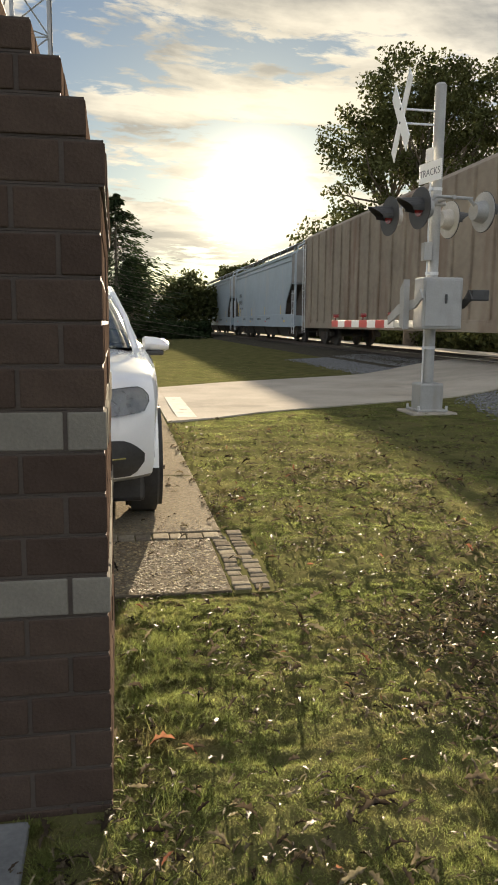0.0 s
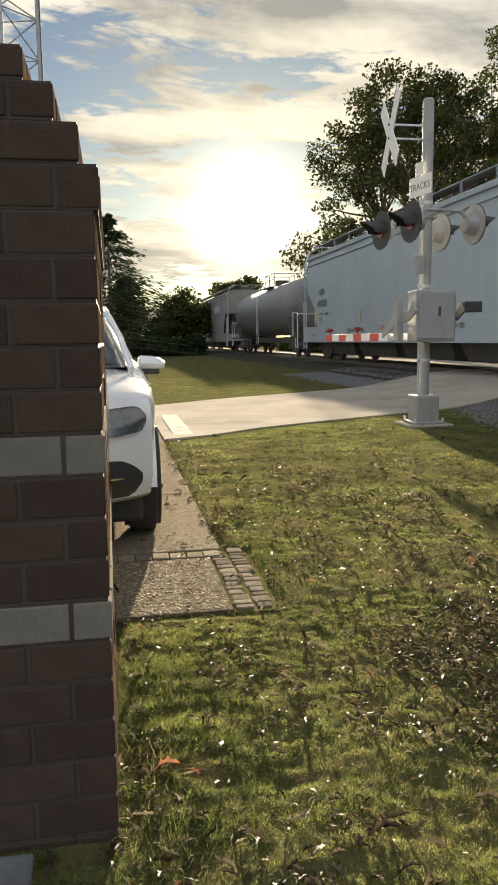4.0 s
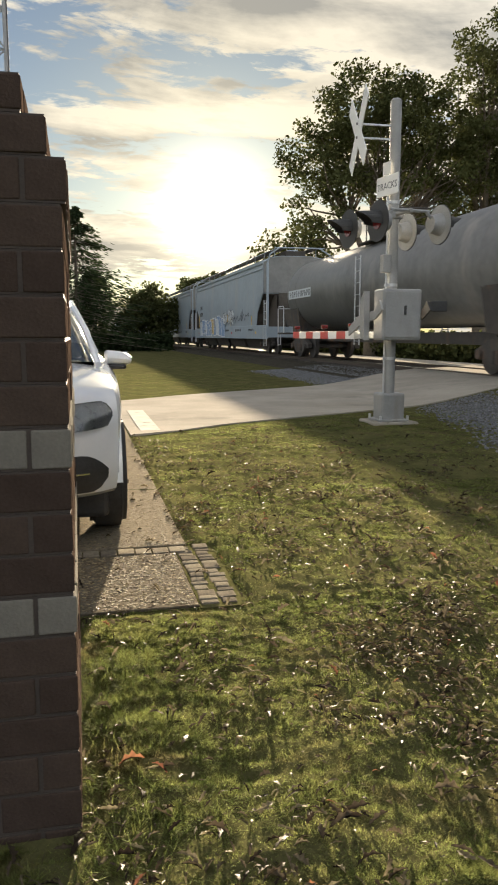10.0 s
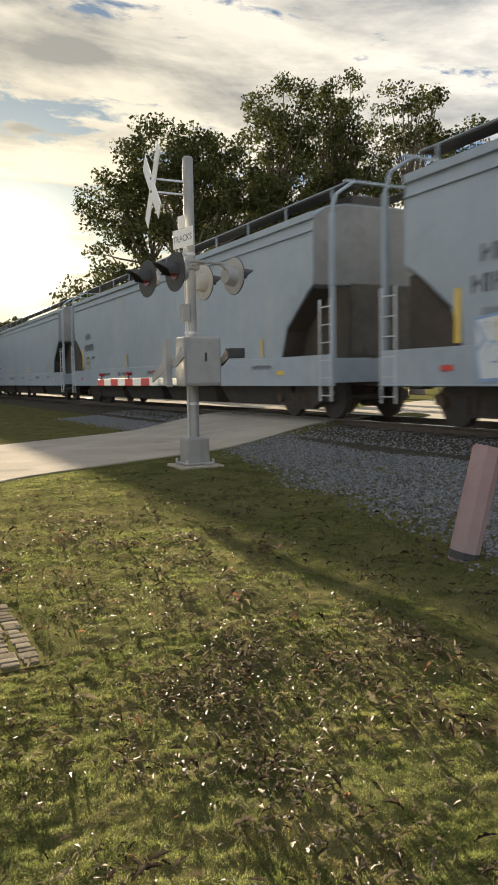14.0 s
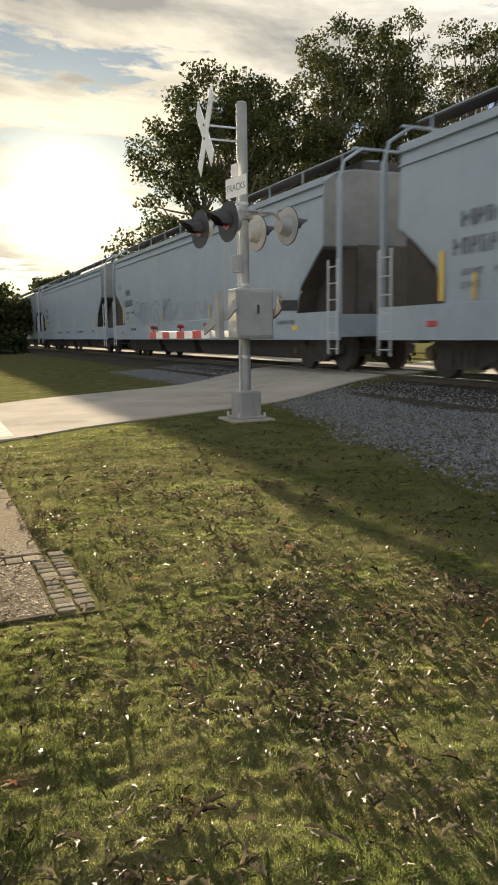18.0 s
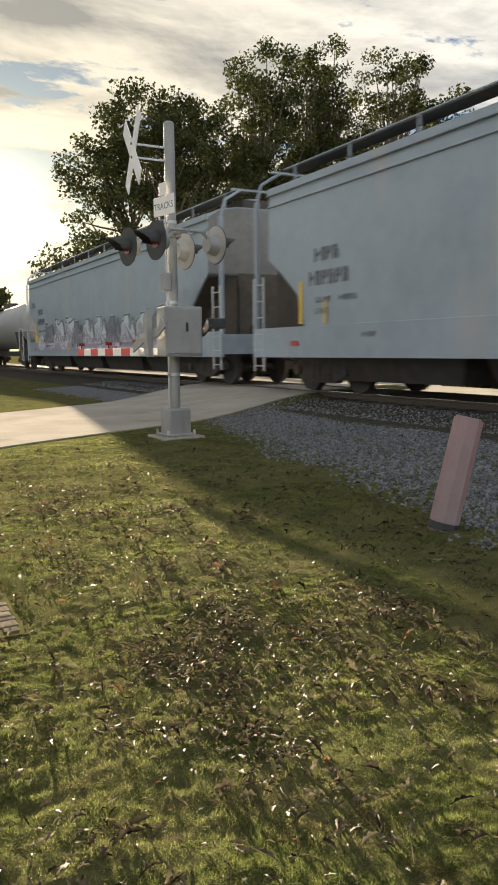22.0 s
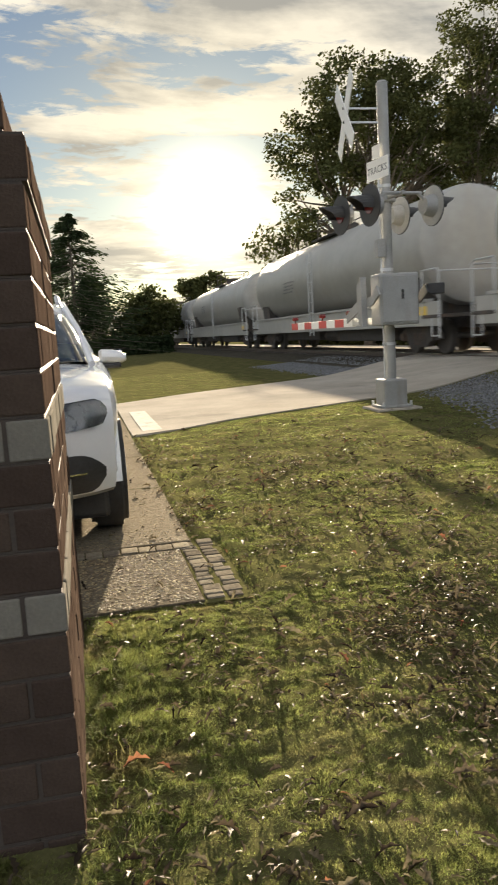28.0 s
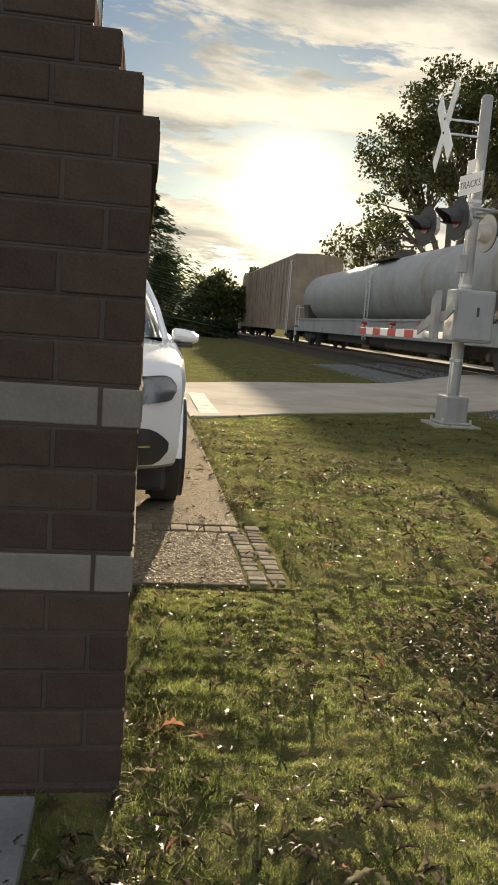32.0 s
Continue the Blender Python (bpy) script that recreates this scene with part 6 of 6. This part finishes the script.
def make_grass():
    rng = np.random.default_rng(41)
    near_z = Field(ground_z, -0.2, 3.0, 0.6, 3.5, 0.022)
    far_z = Field(ground_z, -0.4, 6.6, -3.0, 25.4, 0.06)
    patchy = Field(lambda x, y: noise.noise((x * 1.3, y * 1.3, 4.0)) * 0.35 + noise.noise((x * 5.0, y * 5.0, 1.0)) * 0.3 + noise.noise((x * 17.0, y * 17.0, 1.0)) * 0.5, -0.4, 6.6, -3.0, 25.4, 0.03)
    bare = Field(lambda x, y: 1.0 if on_paving(x, y) else 0.0, -0.4, 6.6, -3.0, 25.4, 0.05)
    litter = Field(leaf_density, -0.4, 6.6, -3.0, 25.4, 0.05)
    parts = []
    zones = [(-0.1, 1.8, 0.6, 1.6, 300000), (-0.1, 2.9, 1.5, 3.42, 600000), (2.9, 6.4, 1.5, 3.4, 90000), (1.8, 6.4, 0.6, 1.5, 50000), (-0.3, 6.4, -3.0, 0.6, 110000), (0.8, 4.6, 3.3, 6.0, 250000), (0.75, 6.4, 6.0, 11.5, 150000), (0.8, 5.0, 14.5, 25.0, 20000)]
    for x0, x1, y0, y1, n in zones:
        x, y = rng.uniform(x0, x1, n), rng.uniform(y0, y1, n)
        f = patchy.at(x, y)
        keep = (bare.at(x, y) < 0.5) & (rng.random(n) < np.clip(0.80 + 1.5 * f, 0.15, 1.0) * np.clip(1.08 - 1.3 * litter.at(x, y), 0.25, 1.0))
        x, y, f = x[keep], y[keep], f[keep]
        n = len(x)
        far = 1.0 + 0.22 * np.clip(y - 1.6, 0, 12)
        h = (0.004 + 0.0055 * rng.random(n) + 0.014 * np.clip(f, 0, 1)) * (1.0 + 0.05 * np.clip(y - 3, 0, 10))
        lush = (x < 0.42) & (y < 3.2) & (f > 0.0)
        h = np.where(lush, h * (1.2 + 1.0 * rng.random(n)), h)
        tuft = (x > 0.15) & (x < 0.36) & (y > 1.5) & (y < 2.4) & (rng.random(n) < 0.06)
        h = np.where(tuft, 0.018 + 0.022 * rng.random(n), h)
        tall = rng.random(n) < 0.004
        h = np.where(tall, h * 2.0, h)
        a = rng.uniform(0, 2 * np.pi, n)
        lean = rng.uniform(0.4, 2.6, n) * h
        w = rng.uniform(0.0008, 0.0018, n) * far
        dx, dy = np.cos(a), np.sin(a)
        z = (near_z if x1 < 2.95 else far_z).at(x, y) - 0.003
        q = np.stack([np.stack([x - dy * w, y + dx * w, z], 1), np.stack([x + dy * w, y - dx * w, z], 1),
                      np.stack([x + dx * lean, y + dy * lean, z + h], 1)], axis=1)
        parts.append(q)
    ob = new("grass", quads_mesh("grass", np.concatenate(parts), M_GRASS))
    tagged(ob, "short mossy green and yellowed lawn grass", "grass", kind="stuff")


make_grass()


def leaf_shape(rng, size):
    """An oak-like leaf, lobed, folded along its rib and curled."""
    n = 8
    curl, fold, twist = rng.uniform(0.2, 1.5), rng.uniform(0.1, 1.4), rng.uniform(-0.6, 0.6)
    slim = rng.uniform(0.5, 1.0)
    left, right, mid = [], [], []
    for i in range(n):
        u = i / (n - 1)
        w = math.sin(math.pi * min(u * 0.92 + 0.06, 1)) * (0.30 if i % 2 else 0.13) * size * slim
        z = math.sin(u * 2.6 + twist) * 0.17 * size * curl
        bend = twist * 0.25 * size * u * u
        mid.append((u * size - size / 2, bend, z))
        left.append((u * size - size / 2 + 0.05 * size, bend + w, z + w * fold))
        right.append((u * size - size / 2 + 0.05 * size, bend - w, z + w * fold * (0.6 + twist)))
    verts = mid + left + right
    faces = []
    for i in range(n - 1):
        faces.append((i, i + 1, n + i + 1, n + i))
        faces.append((i + 1, i, 2 * n + i, 2 * n + i + 1))
    return np.array(verts), faces


def make_leaves():
    rng = np.random.default_rng(51)
    shapes = [leaf_shape(rng, 1.0) for _ in range(28)]
    heaps = {"brown": ([], []), "red": ([], [])}
    count = 0
    tries = 0
    while count < 10500 and tries < 420000:
        tries += 1
        y = 0.9 + 9.0 * rng.random() ** 1.7
        x = rng.uniform(-0.1, 1.2 + 0.75 * y)
        if rng.random() > leaf_density(x, y):
            continue
        if on_paving(x, y) and rng.random() > 0.25:
            continue
        v, f = shapes[rng.integers(28)]
        pick = rng.random()
        size = rng.uniform(0.016, 0.040) if pick < 0.70 else rng.uniform(0.034, 0.058) if pick < 0.95 else rng.uniform(0.05, 0.078)
        size *= 1.0 + 0.06 * max(y - 3.5, 0)
        m = np.array(Euler((rng.normal() * 0.42, rng.normal() * 0.38, rng.uniform(0, 6.28))).to_matrix())
        w = (v * size * (1.0, rng.uniform(0.45, 1.0), 1.0)) @ m.T
        z = ground_z(x, y) + 0.006 - min(w[:, 2].min(), 0) * 0.6 + rng.random() * 0.010
        verts, faces = heaps["red" if size > 0.02 and rng.random() < 0.03 else "brown"]
        o = len(verts)
        verts += [(a + x, b + y, c + z) for a, b, c in w]
        faces += [[o + i for i in q] for q in f]
        count += 1
    ob = new("fallen_leaves", raw_mesh("fallen_leaves", *heaps["brown"], M_LEAF_DRY, True))
    tagged(ob, "scattered dry brown curled oak leaves on the lawn", "leaves", kind="stuff")
    ob = new("red_leaves", raw_mesh("red_leaves", *heaps["red"], M_LEAF_RED, True))
    tagged(ob, "few rust-red leaves among the brown ones", "leaves", kind="stuff")


make_leaves()


def make_ballast():
    rng = np.random.default_rng(61)
    bv = np.array([(1, 0, 0), (-1, 0, 0), (0, 1, 0), (0, -1, 0), (0, 0, 1), (0, 0, -1)], dtype=float)
    bf = np.array([(0, 2, 4), (2, 1, 4), (1, 3, 4), (3, 0, 4), (2, 0, 5), (1, 2, 5), (3, 1, 5), (0, 3, 5)])
    forms = [(bv + rng.uniform(-0.35, 0.35, (6, 3))) @ np.array(Euler(rng.uniform(0, 6.28, 3)).to_matrix()) * (1, rng.uniform(0.7, 1), rng.uniform(0.6, 0.95)) for _ in range(24)]
    verts, faces = [], []
    n = 0
    count = 0
    while count < 62000:
        y = -1 + 27 * rng.random() ** 1.25
        x = rng.uniform(3.6, 9.4)
        a, b = road_edges(x)
        if a - 0.1 < y < b + 0.1:
            continue
        edge = 4.0 + 0.24 * max(min(y, 13) - 4.4, -3) + 0.3 * noise.noise((y * 0.7, 3.0, 0.0))
        if rng.random() > smoothstep(edge - 0.25, edge + 0.7, x) * (1 - 0.85 * smoothstep(7.3, 8.1, x)):
            continue
        r = rng.uniform(0.011, 0.026)
        v = forms[rng.integers(24)] * r
        ang = rng.uniform(0, 6.28)
        c, s = math.cos(ang), math.sin(ang)
        bed = 0.195 - 0.075 * max(TRACK - 1.9 - x, 0) / 0.7 if x > TRACK - 2.6 else 0.0
        z = max(ground_z(x, y), bed) + r * 0.2
        verts.append(np.stack([v[:, 0] * c - v[:, 1] * s + x, v[:, 0] * s + v[:, 1] * c + y, v[:, 2] + z], axis=1))
        faces.append(bf + n)
        n += len(v)
        count += 1
    ob = new("ballast", raw_mesh("ballast", np.concatenate(verts).tolist(), np.concatenate(faces).tolist(), M_BALLAST))
    tagged(ob, "loose grey crushed stone beside the track", "gravel", kind="stuff")


make_ballast()


def motions():
    """The train rolls past at a steady pace."""
    for car, lead in TRAIN:
        walk(car, [(t, pose(TRACK, lead - SPEED * t, RAIL_Z)) for t in (0, 4, 8, 12, 16, 20, 24, 28, 32)])


motions()
